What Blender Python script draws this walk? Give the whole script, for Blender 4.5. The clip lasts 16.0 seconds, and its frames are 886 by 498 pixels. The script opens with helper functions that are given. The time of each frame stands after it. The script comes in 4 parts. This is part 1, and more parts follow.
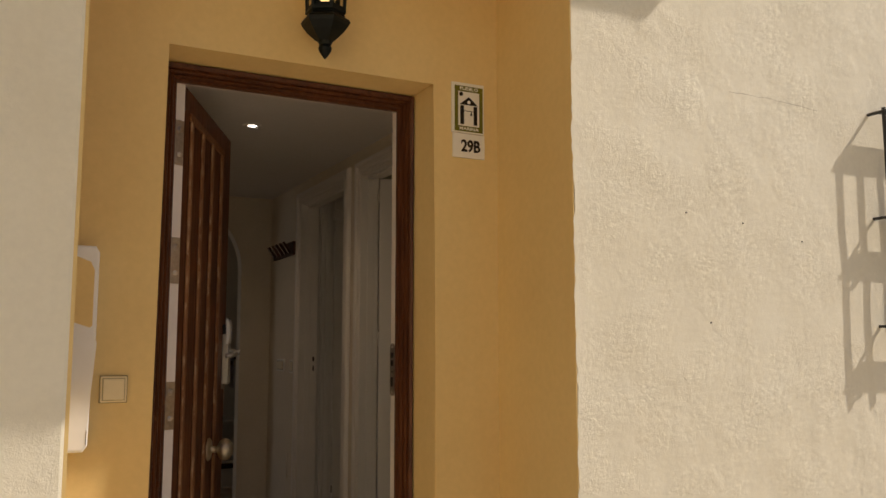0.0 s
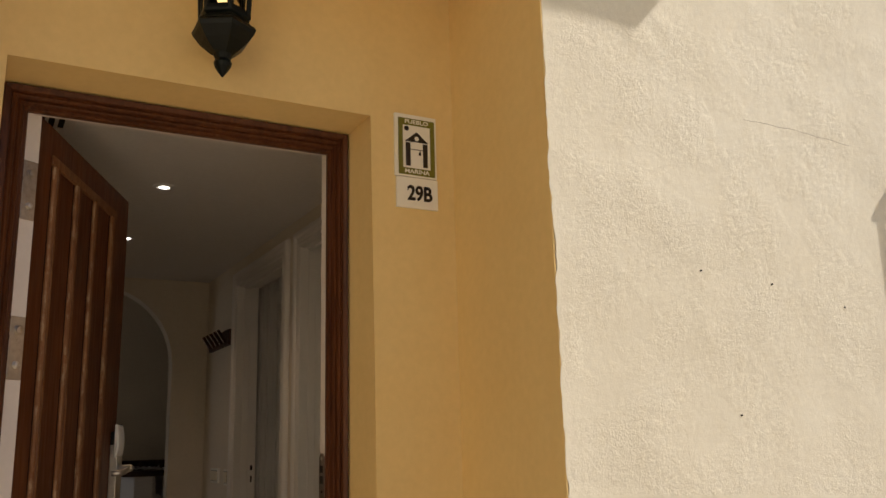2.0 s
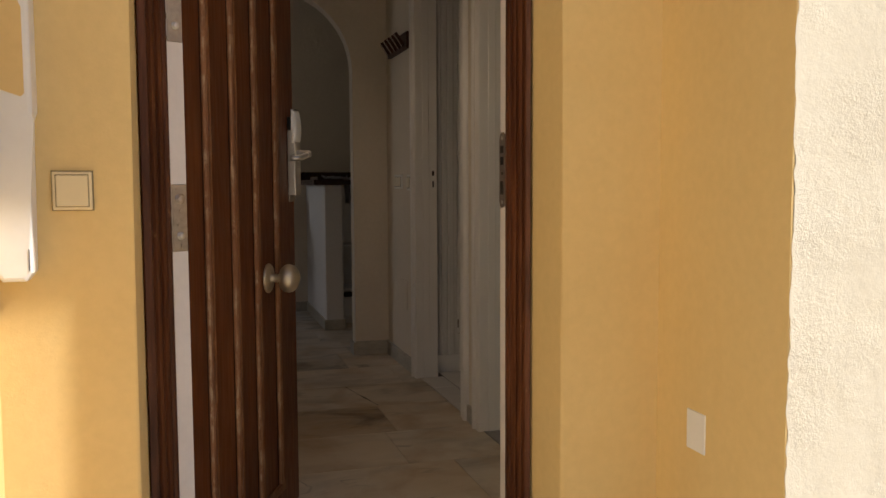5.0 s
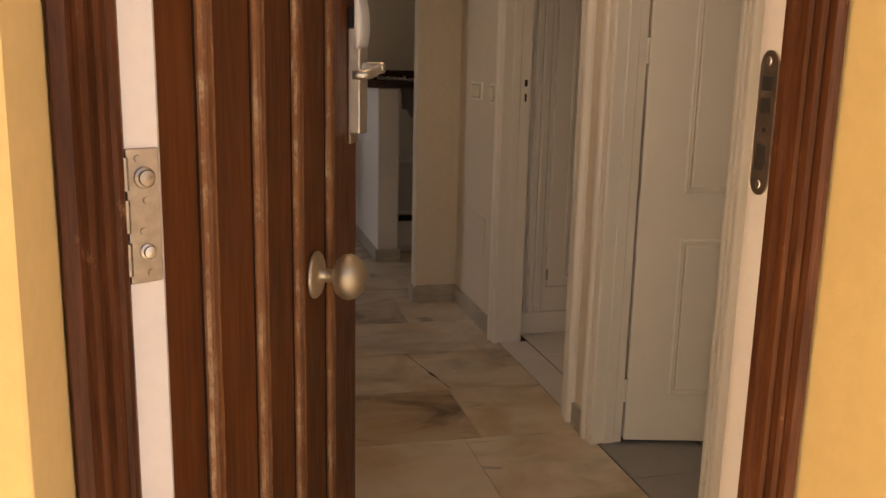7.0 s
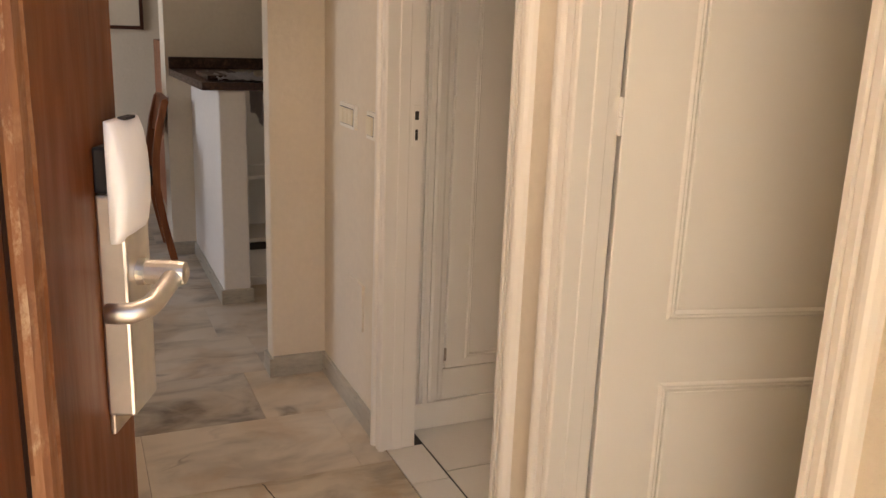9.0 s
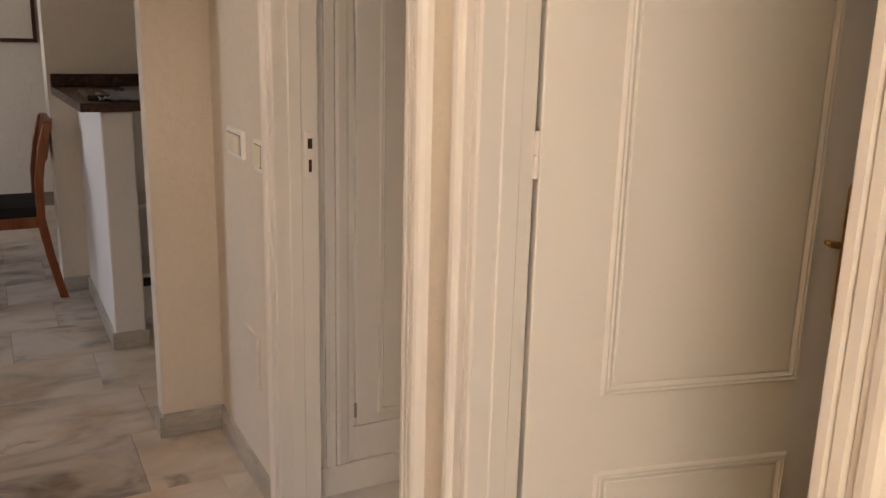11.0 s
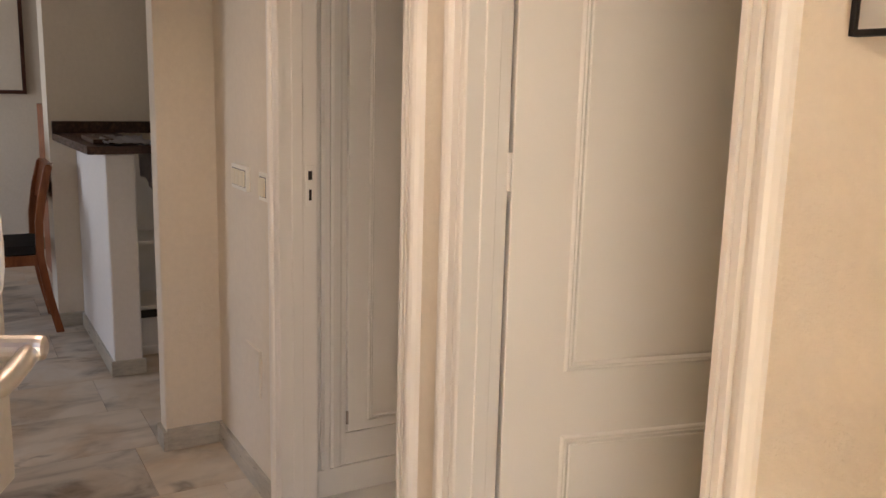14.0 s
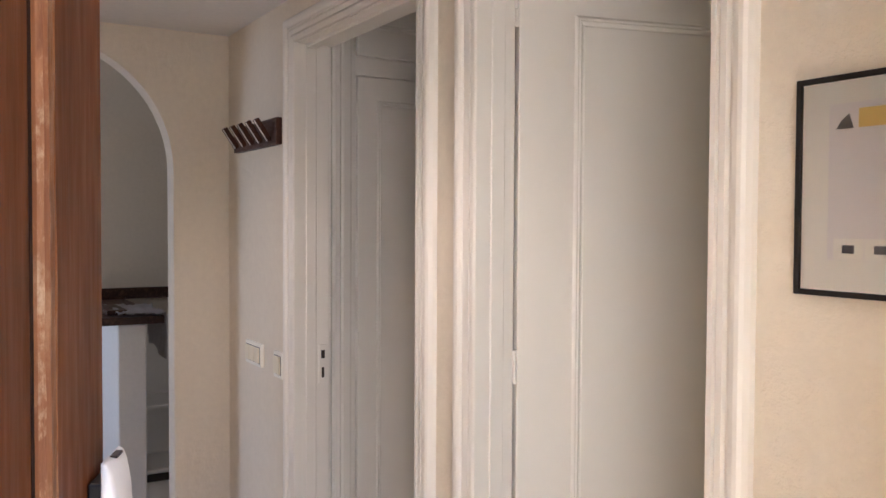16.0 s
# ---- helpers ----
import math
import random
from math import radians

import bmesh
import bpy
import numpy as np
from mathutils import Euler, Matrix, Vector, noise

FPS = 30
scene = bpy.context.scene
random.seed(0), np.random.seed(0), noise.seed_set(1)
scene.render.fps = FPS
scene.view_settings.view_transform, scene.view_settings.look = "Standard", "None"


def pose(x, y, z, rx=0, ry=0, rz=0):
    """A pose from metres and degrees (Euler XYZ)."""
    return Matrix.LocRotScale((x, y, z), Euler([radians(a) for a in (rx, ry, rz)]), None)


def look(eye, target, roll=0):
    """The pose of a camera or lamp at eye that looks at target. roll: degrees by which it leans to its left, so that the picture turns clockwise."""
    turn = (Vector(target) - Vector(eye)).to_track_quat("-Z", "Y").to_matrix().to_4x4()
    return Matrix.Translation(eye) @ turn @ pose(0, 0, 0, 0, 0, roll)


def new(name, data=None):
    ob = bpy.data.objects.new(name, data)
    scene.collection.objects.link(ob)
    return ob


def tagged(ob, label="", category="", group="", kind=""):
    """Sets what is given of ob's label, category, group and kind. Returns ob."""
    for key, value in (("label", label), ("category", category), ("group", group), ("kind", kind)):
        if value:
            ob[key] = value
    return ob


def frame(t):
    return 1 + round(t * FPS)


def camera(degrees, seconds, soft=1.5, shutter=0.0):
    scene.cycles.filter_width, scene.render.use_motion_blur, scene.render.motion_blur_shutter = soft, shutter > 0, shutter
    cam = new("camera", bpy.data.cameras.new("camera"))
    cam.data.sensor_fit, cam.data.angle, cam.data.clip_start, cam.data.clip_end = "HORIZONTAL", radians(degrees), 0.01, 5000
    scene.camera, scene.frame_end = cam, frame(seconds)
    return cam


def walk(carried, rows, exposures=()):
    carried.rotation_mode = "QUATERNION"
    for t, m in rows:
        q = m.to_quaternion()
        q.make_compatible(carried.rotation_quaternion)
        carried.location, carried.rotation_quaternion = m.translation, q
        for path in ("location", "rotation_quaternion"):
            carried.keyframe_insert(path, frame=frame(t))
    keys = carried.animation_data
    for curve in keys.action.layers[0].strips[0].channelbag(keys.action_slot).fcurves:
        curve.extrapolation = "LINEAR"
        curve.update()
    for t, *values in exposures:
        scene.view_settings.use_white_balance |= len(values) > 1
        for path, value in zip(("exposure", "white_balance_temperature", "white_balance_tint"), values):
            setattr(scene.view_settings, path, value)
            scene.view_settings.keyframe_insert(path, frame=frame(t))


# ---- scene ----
cam = camera(54.3, 16.0)
PATH = [
    (0, (-0.404, -2.774, 1.128), (0.494, -1.002, 1.361), -0.0),
    (0.5, (-0.353, -2.724, 1.116), (0.542, -0.965, 1.441), -0.5),
    (1, (-0.289, -2.54, 1.134), (0.62, -0.794, 1.489), -0.9),
    (1.5, (-0.192, -2.33, 1.147), (0.771, -0.626, 1.561), -1.9),
    (2, (-0.011, -2.189, 1.167), (0.925, -0.477, 1.609), -1.5),
    (2.5, (0.107, -2.115, 1.189), (0.958, -0.377, 1.693), -2.5),
    (3, (0.119, -2.034, 1.179), (0.913, -0.272, 1.697), -2.8),
    (3.5, (0.12, -1.99, 1.179), (0.902, -0.229, 1.715), -3.8),
    (4, (0.114, -1.986, 1.181), (0.886, -0.224, 1.728), -4.2),
    (4.4, (0.081, -1.95, 1.1), (0.835, -0.145, 1.519), -3.8),
    (4.5, (0.079, -1.97, 1.085), (0.785, -0.117, 1.349), -2.5),
    (4.6, (0.058, -1.96, 1.053), (0.727, -0.078, 1.161), -2.1),
    (4.7, (0.065, -1.961, 1.033), (0.675, -0.057, 0.964), -1.4),
    (6.8, (0.177, -1.031, 1.094), (0.656, 0.881, 0.757), 1.5),
    (7, (0.168, -0.913, 1.119), (0.641, 0.988, 0.713), 1.3),
    (7.5, (0.212, -0.686, 1.12), (0.691, 1.19, 0.619), 1.5),
    (8, (0.336, -0.371, 1.269), (0.855, 1.495, 0.771), 1.4),
    (8.5, (0.375, -0.237, 1.311), (0.933, 1.616, 0.803), 1.2),
    (9, (0.38, 0.021, 1.344), (1.152, 1.794, 0.836), 2.1),
    (9.2, (0.378, 0.11, 1.357), (1.244, 1.838, 0.843), 2.2),
    (11.3, (0.609, 0.363, 1.363), (1.536, 2.068, 0.878), 1.2),
    (11.5, (0.579, 0.422, 1.35), (1.686, 2.021, 0.882), 2.3),
    (12, (0.533, 0.498, 1.34), (1.815, 1.941, 0.815), 3.2),
    (12.5, (0.494, 0.516, 1.401), (1.661, 2.061, 0.899), 1.9),
    (13, (0.462, 0.467, 1.411), (1.535, 2.095, 0.966), 1.8),
    (13.5, (0.445, 0.198, 1.39), (1.428, 1.899, 1.016), 1.7),
    (14, (0.407, 0.032, 1.34), (1.387, 1.736, 0.97), 1.5),
    (14.5, (0.318, -0.065, 1.335), (1.282, 1.63, 0.89), 0.2),
    (15, (0.288, -0.094, 1.334), (1.279, 1.558, 0.797), 0.1),
    (15.5, (0.284, -0.107, 1.36), (1.28, 1.554, 0.859), 0.2),
    (15.6, (0.282, -0.093, 1.382), (1.284, 1.582, 0.943), 0.3),
    (16, (0.265, -0.103, 1.491), (1.286, 1.616, 1.428), 0.3),
]

EXPOSURES = [(0, -0.45, 6900, 14), (2.0, -0.25, 6600, 13), (4.0, -0.2, 6500, 13), (4.7, 0.05, 6300, 13), (6.8, 1.2, 7100, 20), (7.5, 1.35, 7600, 22), (8.0, 2.2, 7300, 20), (8.5, 2.58, 6500, 18), (9.0, 2.5, 6450, 17), (11.3, 2.38, 6150, 18), (12.5, 2.43, 6050, 18), (14.0, 2.42, 6000, 17), (14.5, 2.56, 5500, 16), (15.0, 2.58, 5250, 15), (15.5, 2.54, 5150, 15), (16, 2.62, 5100, 16)]
walk(cam, [(t, look(e, g, r)) for t, e, g, r in PATH], EXPOSURES)

# ---- world, sun and lamps ----
SUN_WAY = Vector((-0.219, 0.078, -0.244)).normalized()
world = bpy.data.worlds.new("sky")
scene.world = world
world.use_nodes = True
wn = world.node_tree
sky = wn.nodes.new("ShaderNodeTexSky")
sky.sky_type, sky.sun_disc = "NISHITA", False
sky.sun_elevation = math.asin(-SUN_WAY.z)
sky.sun_rotation = math.atan2(-SUN_WAY.x, -SUN_WAY.y)
wn.links.new(sky.outputs[0], wn.nodes["Background"].inputs[0])
wn.nodes["Background"].inputs[1].default_value = 0.085


def lamp(name, kind, where, watts, colour, size=0.1, aim=None, **more):
    data = bpy.data.lights.new(name, kind)
    data.energy, data.color = watts, colour
    if kind == "AREA":
        data.size = size
    elif kind != "SUN":
        data.shadow_soft_size = size
    for key, value in more.items():
        if key == "size_y":
            data.shape, data.size_y = "RECTANGLE", value
        if key == "spot":
            data.spot_size, data.spot_blend = radians(value), 0.6
    ob = new(name, data)
    ob.matrix_basis = look(where, aim) if aim is not None else Matrix.Translation(where)
    return ob


sun = lamp("sun", "SUN", (6, -6, 9), 5.0, (1.0, 0.93, 0.82), aim=Vector((6, -6, 9)) + SUN_WAY)
sun.data.angle = radians(0.53)
lamp("living_window_light", "AREA", (-2.86, 5.6, 1.35), 7.0, (1.0, 0.96, 0.90), 1.7, aim=(0, 5.6, 1.2), size_y=1.5)
lamp("hall_spot_light", "SPOT", (0.59, 1.17, 2.165), 3.8, (1.0, 0.72, 0.48), 0.04, aim=(0.59, 1.17, 0), spot=130)
lamp("hall_spot_light", "SPOT", (0.59, 2.09, 2.165), 3.8, (1.0, 0.72, 0.48), 0.04, aim=(0.59, 2.09, 0), spot=130)
# added fill lamp, unseen: the bathroom's own light source is not known
lamp("bath_fill_light", "AREA", (3.04, 0.70, 1.75), 0.42, (1.0, 0.90, 0.72), 0.5, aim=(1.9, 0.95, 1.0), size_y=0.5)
lamp("lantern_bulb_light", "POINT", (0.462, -0.235, 2.25), 1.0, (1.0, 0.62, 0.25), 0.02)


# ---- materials ----
def shader(name):
    m = bpy.data.materials.new(name)
    m.use_nodes = True
    return m, m.node_tree, m.node_tree.nodes["Principled BSDF"]


def node(nt, kind, **values):
    n = nt.nodes.new(kind)
    for key, value in values.items():
        n.inputs[key.replace("_", " ")].default_value = value
    return n


def coords(nt, stretch=(1, 1, 1)):
    c = nt.nodes.new("ShaderNodeTexCoord")
    mp = nt.nodes.new("ShaderNodeMapping")
    mp.inputs["Scale"].default_value = stretch
    nt.links.new(c.outputs["Object"], mp.inputs["Vector"])
    return mp.outputs[0]


def ramp(nt, source, stops):
    r = nt.nodes.new("ShaderNodeValToRGB")
    e = r.color_ramp.elements
    while len(e) < len(stops):
        e.new(0.5)
    for item, (place, colour) in zip(e, stops):
        item.position, item.color = place, (*colour, 1) if len(colour) == 3 else colour
    nt.links.new(source, r.inputs[0])
    return r.outputs[0]


def mix(nt, factor, a, b, how="MIX"):
    n = nt.nodes.new("ShaderNodeMix")
    n.data_type, n.blend_type = "RGBA", how
    for slot, value in ((0, factor), (6, a), (7, b)):
        if isinstance(value, (int, float)):
            n.inputs[slot].default_value = value
        elif isinstance(value, tuple):
            n.inputs[slot].default_value = (*value, 1)
        else:
            nt.links.new(value, n.inputs[slot])
    return n.outputs[2]


def noise_of(nt, vec, scale, detail=4.0, rough=0.55, warp=0.0):
    n = node(nt, "ShaderNodeTexNoise", Scale=scale, Detail=detail, Roughness=rough, Distortion=warp)
    nt.links.new(vec, n.inputs["Vector"])
    return n.outputs[0]


def bump(nt, p, height, strength, distance):
    b = node(nt, "ShaderNodeBump", Strength=strength, Distance=distance)
    nt.links.new(height, b.inputs["Height"])
    nt.links.new(b.outputs[0], p.inputs["Normal"])
    return b


def plain(name, colour, rough=0.5, metal=0.0, vary=0.12, grain=60, big=3.0, relief=0.0, relief_scale=80, stretch=(1, 1, 1)):
    m, nt, p = shader(name)
    v = coords(nt, stretch)
    dark = tuple(c * (1 - vary) for c in colour)
    light = tuple(min(1, c * (1 + vary)) for c in colour)
    a = ramp(nt, noise_of(nt, v, big, 5), [(0.3, dark), (0.7, light)])
    b = ramp(nt, noise_of(nt, v, grain, 3), [(0.3, dark), (0.7, light)])
    nt.links.new(mix(nt, 0.4, a, b), p.inputs["Base Color"])
    p.inputs["Metallic"].default_value = metal
    nt.links.new(ramp(nt, noise_of(nt, v, big * 4, 4), [(0.3, (max(rough - 0.03, 0.03),) * 3), (0.7, (rough + 0.03,) * 3)]), p.inputs["Roughness"])
    if relief:
        bump(nt, p, noise_of(nt, v, relief_scale, 4), 1.0, relief)
    return m


def plaster(name, colour, stain, coarse=0.0, grainy=0.003, rough=0.85):
    m, nt, p = shader(name)
    v = coords(nt)
    patch = ramp(nt, noise_of(nt, v, 1.7, 6, 0.6), [(0.35, stain), (0.62, colour)])
    fine = ramp(nt, noise_of(nt, v, 45, 5, 0.6), [(0.3, tuple(c * 0.93 for c in colour)), (0.7, tuple(min(1, c * 1.04) for c in colour))])
    streak = noise_of(nt, coords(nt, (5, 5, 0.5)), 3.0, 4)
    c1 = mix(nt, 0.5, patch, fine)
    nt.links.new(mix(nt, ramp(nt, streak, [(0.55, (0, 0, 0)), (0.8, (0.35,) * 3)]), c1, stain), p.inputs["Base Color"])
    p.inputs["Roughness"].default_value = rough
    blot = ramp(nt, noise_of(nt, v, 4.5, 3), [(0.38, (0.25,) * 3), (0.65, (1, 1, 1))])
    h = mix(nt, 0.72, noise_of(nt, v, 210, 3, 0.6), noise_of(nt, v, 44, 6, 0.72))
    h = mix(nt, 1.0, h, blot, "MULTIPLY")
    bump(nt, p, h, 1.0, grainy)
    return m


def wood(name, dark, mid, light, rough=0.45, axis=(9, 9, 0.7), wear=None, relief=0.0012):
    m, nt, p = shader(name)
    v = coords(nt, axis)
    g = noise_of(nt, v, 5.0, 8, 0.65, 0.6)
    fine = noise_of(nt, coords(nt, (axis[0] * 4, axis[1] * 4, axis[2] * 2.5)), 6.0, 4)
    c = ramp(nt, g, [(0.25, dark), (0.5, mid), (0.78, light)])
    c = mix(nt, ramp(nt, fine, [(0.35, (0.28,) * 3), (0.65, (0, 0, 0))]), c, dark)
    blotch = noise_of(nt, coords(nt, (1, 1, 0.4)), 6.0, 3)
    c = mix(nt, ramp(nt, blotch, [(0.4, (0, 0, 0)), (0.75, (0.55,) * 3)]), c, dark)
    if wear:
        w = noise_of(nt, coords(nt, (1, 1, 0.55)), 26.0, 7, 0.75)
        c = mix(nt, ramp(nt, w, wear[1]), c, wear[0])
    nt.links.new(c, p.inputs["Base Color"])
    nt.links.new(ramp(nt, fine, [(0.3, (rough + 0.12,) * 3), (0.7, (rough - 0.08,) * 3)]), p.inputs["Roughness"])
    p.inputs["Specular IOR Level"].default_value = 0.25
    bump(nt, p, mix(nt, 0.5, g, fine), 1.0, relief)
    return m


def marble(name, base, warm, vein, amount, rust):
    m, nt, p = shader(name)
    info = nt.nodes.new("ShaderNodeObjectInfo")
    c = nt.nodes.new("ShaderNodeTexCoord")
    shift = nt.nodes.new("ShaderNodeVectorMath")
    shift.operation = "MULTIPLY_ADD"
    nt.links.new(info.outputs["Random"], shift.inputs[0])
    shift.inputs[1].default_value = (37, 53, 11)
    nt.links.new(c.outputs["Object"], shift.inputs[2])
    v = shift.outputs[0]
    turn = nt.nodes.new("ShaderNodeMapping")
    turn.inputs["Rotation"].default_value = (0, 0, 0.75)
    turn.inputs["Scale"].default_value = (0.95, 1.9, 1.0)
    nt.links.new(v, turn.inputs[0])
    # broad clouds of cream, then soft smoky bands, then few broken lines
    col = ramp(nt, noise_of(nt, v, 2.2, 2, 0.45, 0.2), [(0.30, warm), (0.66, base)])
    bands = noise_of(nt, turn.outputs[0], 2.6, 5, 0.55, 0.9)
    mask = ramp(nt, bands, [(0.43, (0, 0, 0)), (0.53, (0.35,) * 3), (0.64, (0.95,) * 3)])
    per = ramp(nt, info.outputs["Random"], [(place, (min(1, amount * share),) * 3) for place, share in ((0.0, 0.4), (0.45, 0.65), (0.75, 0.9), (1.0, 1.25))])
    smoke = ramp(nt, noise_of(nt, turn.outputs[0], 8.0, 4, 0.6, 0.3), [(0.30, (0.55,) * 3), (0.65, (1, 1, 1))])
    col = mix(nt, mix(nt, 1.0, mix(nt, 1.0, mask, per, "MULTIPLY"), smoke, "MULTIPLY"), col, vein)
    thin = noise_of(nt, turn.outputs[0], 1.3, 4, 0.5, 0.8)
    line = ramp(nt, thin, [(0.485, (0, 0, 0)), (0.5, (0.75,) * 3), (0.515, (0, 0, 0))])
    broken = ramp(nt, noise_of(nt, v, 3.2, 2), [(0.52, (0, 0, 0)), (0.66, (1, 1, 1))])
    col = mix(nt, mix(nt, 1.0, line, broken, "MULTIPLY"), col, tuple(x * 0.8 for x in vein))
    stain = ramp(nt, noise_of(nt, v, 4.0, 4, 0.55, 0.4), [(0.47, (0, 0, 0)), (0.66, (rust,) * 3)])
    col = mix(nt, stain, col, (0.46, 0.30, 0.14))
    tint = ramp(nt, info.outputs["Random"], [(0.0, (1.0, 0.95, 0.86)), (0.5, (1.0, 0.98, 0.94)), (1.0, (0.94, 0.94, 0.93))])
    nt.links.new(mix(nt, 1.0, col, tint, "MULTIPLY"), p.inputs["Base Color"])
    nt.links.new(ramp(nt, noise_of(nt, v, 11, 4), [(0.3, (0.34,) * 3), (0.7, (0.50,) * 3)]), p.inputs["Roughness"])
    p.inputs["Specular IOR Level"].default_value = 0.35
    bump(nt, p, noise_of(nt, v, 40, 2), 0.2, 0.0003)
    return m


FACADE = plaster("facade_white_plaster", (0.84, 0.795, 0.66), (0.77, 0.705, 0.55), grainy=0.005)
OCHRE = plaster("ochre_plaster", (0.77, 0.565, 0.25), (0.72, 0.50, 0.20), grainy=0.0012)
HALL_PAINT = plaster("cream_wall_paint", (0.80, 0.72, 0.60), (0.775, 0.69, 0.56), grainy=0.008, rough=0.7)
CEIL_PAINT = plaster("ceiling_paint", (0.80, 0.77, 0.74), (0.76, 0.72, 0.68), grainy=0.0005, rough=0.8)
WHITE_WOOD = plain("white_painted_wood", (0.84, 0.795, 0.735), 0.40, vary=0.015, grain=9, big=2.0)
LINING = plain("white_lining_paint", (0.80, 0.74, 0.70), 0.5, vary=0.05, relief=0.0005)
BROWN = wood("dark_stained_wood", (0.036, 0.011, 0.004), (0.112, 0.036, 0.013), (0.20, 0.072, 0.028), wear=((0.40, 0.21, 0.10), [(0.62, (0, 0, 0)), (0.72, (0.6,) * 3)]))
LEAF_WOOD = wood("door_plank_wood", (0.060, 0.016, 0.004), (0.138, 0.038, 0.008), (0.20, 0.062, 0.013), rough=0.42, axis=(3.5, 3.5, 0.5), relief=0.0006, wear=((0.34, 0.14, 0.045), [(0.66, (0, 0, 0)), (0.74, (0.5,) * 3)]))
BATTEN_WOOD = wood("batten_wood", (0.11, 0.035, 0.012), (0.24, 0.098, 0.036), (0.34, 0.165, 0.070), wear=((0.42, 0.26, 0.14), [(0.50, (0, 0, 0)), (0.68, (0.5,) * 3)]))
WORN_EDGE = wood("worn_batten_edge", (0.16, 0.06, 0.025), (0.32, 0.155, 0.07), (0.44, 0.25, 0.13), rough=0.65, axis=(9, 9, 1.5), relief=0.002, wear=((0.50, 0.35, 0.21), [(0.49, (0, 0, 0)), (0.62, (0.85,) * 3)]))
JOINT_SHADE_WOOD = wood("plank_joint_shade", (0.010, 0.004, 0.002), (0.022, 0.008, 0.004), (0.05, 0.018, 0.008), rough=0.7)
CHAIR_WOOD = wood("chair_wood", (0.16, 0.045, 0.015), (0.30, 0.10, 0.035), (0.42, 0.16, 0.06), rough=0.35, axis=(7, 7, 1))
DARK_WOOD = wood("dark_counter_wood", (0.02, 0.009, 0.006), (0.06, 0.026, 0.016), (0.16, 0.085, 0.05), rough=0.35, axis=(9, 0.8, 9))
RACK_WOOD = wood("rack_wood", (0.03, 0.012, 0.008), (0.08, 0.03, 0.018), (0.14, 0.055, 0.03), axis=(9, 0.8, 9))
MARBLE = marble("marble_tile", (0.72, 0.66, 0.55), (0.64, 0.54, 0.40), (0.26, 0.22, 0.165), 0.75, 0.6)
MARBLE_GREY = marble("grey_marble_tile", (0.70, 0.66, 0.60), (0.64, 0.58, 0.49), (0.19, 0.175, 0.155), 0.95, 0.35)
MARBLE_DARK = marble("stained_marble_tile", (0.60, 0.52, 0.40), (0.50, 0.40, 0.28), (0.07, 0.055, 0.04), 2.4, 0.6)
MARBLE_SMOKE = marble("smoky_marble_tile", (0.58, 0.55, 0.50), (0.52, 0.48, 0.42), (0.11, 0.10, 0.09), 2.0, 0.2)
SKIRT = plain("grey_marble_skirting", (0.46, 0.43, 0.365), 0.3, vary=0.28, grain=30, big=7, stretch=(1, 0.5, 3))
GROUT = plain("dark_grout", (0.22, 0.17, 0.115), 0.9, vary=0.3)
GROUT_DARK = plain("black_grout", (0.06, 0.055, 0.05), 0.9, vary=0.3)
WHITE_TILE = plain("white_floor_tile", (0.78, 0.75, 0.69), 0.22, vary=0.03)
BATH_TILE = plain("pale_green_wall_tile", (0.50, 0.47, 0.34), 0.35, vary=0.08)
BATH_FLOOR = plain("grey_bath_tile", (0.30, 0.29, 0.28), 0.3, vary=0.12)
CERAMIC = plain("pink_beige_ceramic", (0.46, 0.28, 0.19), 0.42, vary=0.03)
STEEL = plain("brushed_steel", (0.64, 0.60, 0.54), 0.42, 1.0, vary=0.08, grain=90)
OLD_STEEL = plain("worn_hinge_steel", (0.42, 0.36, 0.30), 0.45, 1.0, vary=0.3, grain=70, relief=0.0004)
CHROME = plain("chrome", (0.75, 0.75, 0.74), 0.12, 1.0, vary=0.03)
BRASS = plain("worn_brass", (0.55, 0.33, 0.10), 0.28, 1.0, vary=0.2, grain=40)
KNOB_BRASS = plain("satin_brass_knob", (0.64, 0.56, 0.42), 0.52, 1.0, vary=0.1, grain=40)
IRON = plain("black_painted_iron", (0.03, 0.026, 0.022), 0.55, vary=0.3, relief=0.0006)
LANTERN = plain("dark_green_painted_iron", (0.004, 0.006, 0.005), 0.38, vary=0.4, grain=50, relief=0.0008, relief_scale=90)
LANTERN.node_tree.nodes["Principled BSDF"].inputs["Specular IOR Level"].default_value = 0.2
WHITE_PLASTIC = plain("white_plastic", (0.82, 0.80, 0.77), 0.35, vary=0.03)
EDGE_PLASTIC = plain("brown_edge_plastic", (0.30, 0.22, 0.10), 0.6, vary=0.2)
CREAM_PLASTIC = plain("cream_plastic", (0.76, 0.63, 0.38), 0.4, vary=0.03)
SWITCH_PLASTIC = plain("ivory_plastic", (0.88, 0.85, 0.77), 0.35, vary=0.03)
ROCKER_PLASTIC = plain("yellowed_ivory_plastic", (0.82, 0.745, 0.58), 0.3, vary=0.03)
BLACK_PLASTIC = plain("black_plastic", (0.012, 0.012, 0.013), 0.35, vary=0.2)
HOLE = plain("dark_slot", (0.03, 0.022, 0.018), 0.8, vary=0.2)
TILE_WHITE = plain("white_glazed_tile", (0.80, 0.76, 0.66), 0.2, vary=0.03)
TILE_GREEN = plain("olive_glaze", (0.15, 0.14, 0.018), 0.25, vary=0.12)
TILE_BLACK = plain("black_glaze", (0.012, 0.008, 0.010), 0.25, vary=0.2)
PAPER = plain("off_white_card", (0.80, 0.76, 0.70), 0.6, vary=0.02)
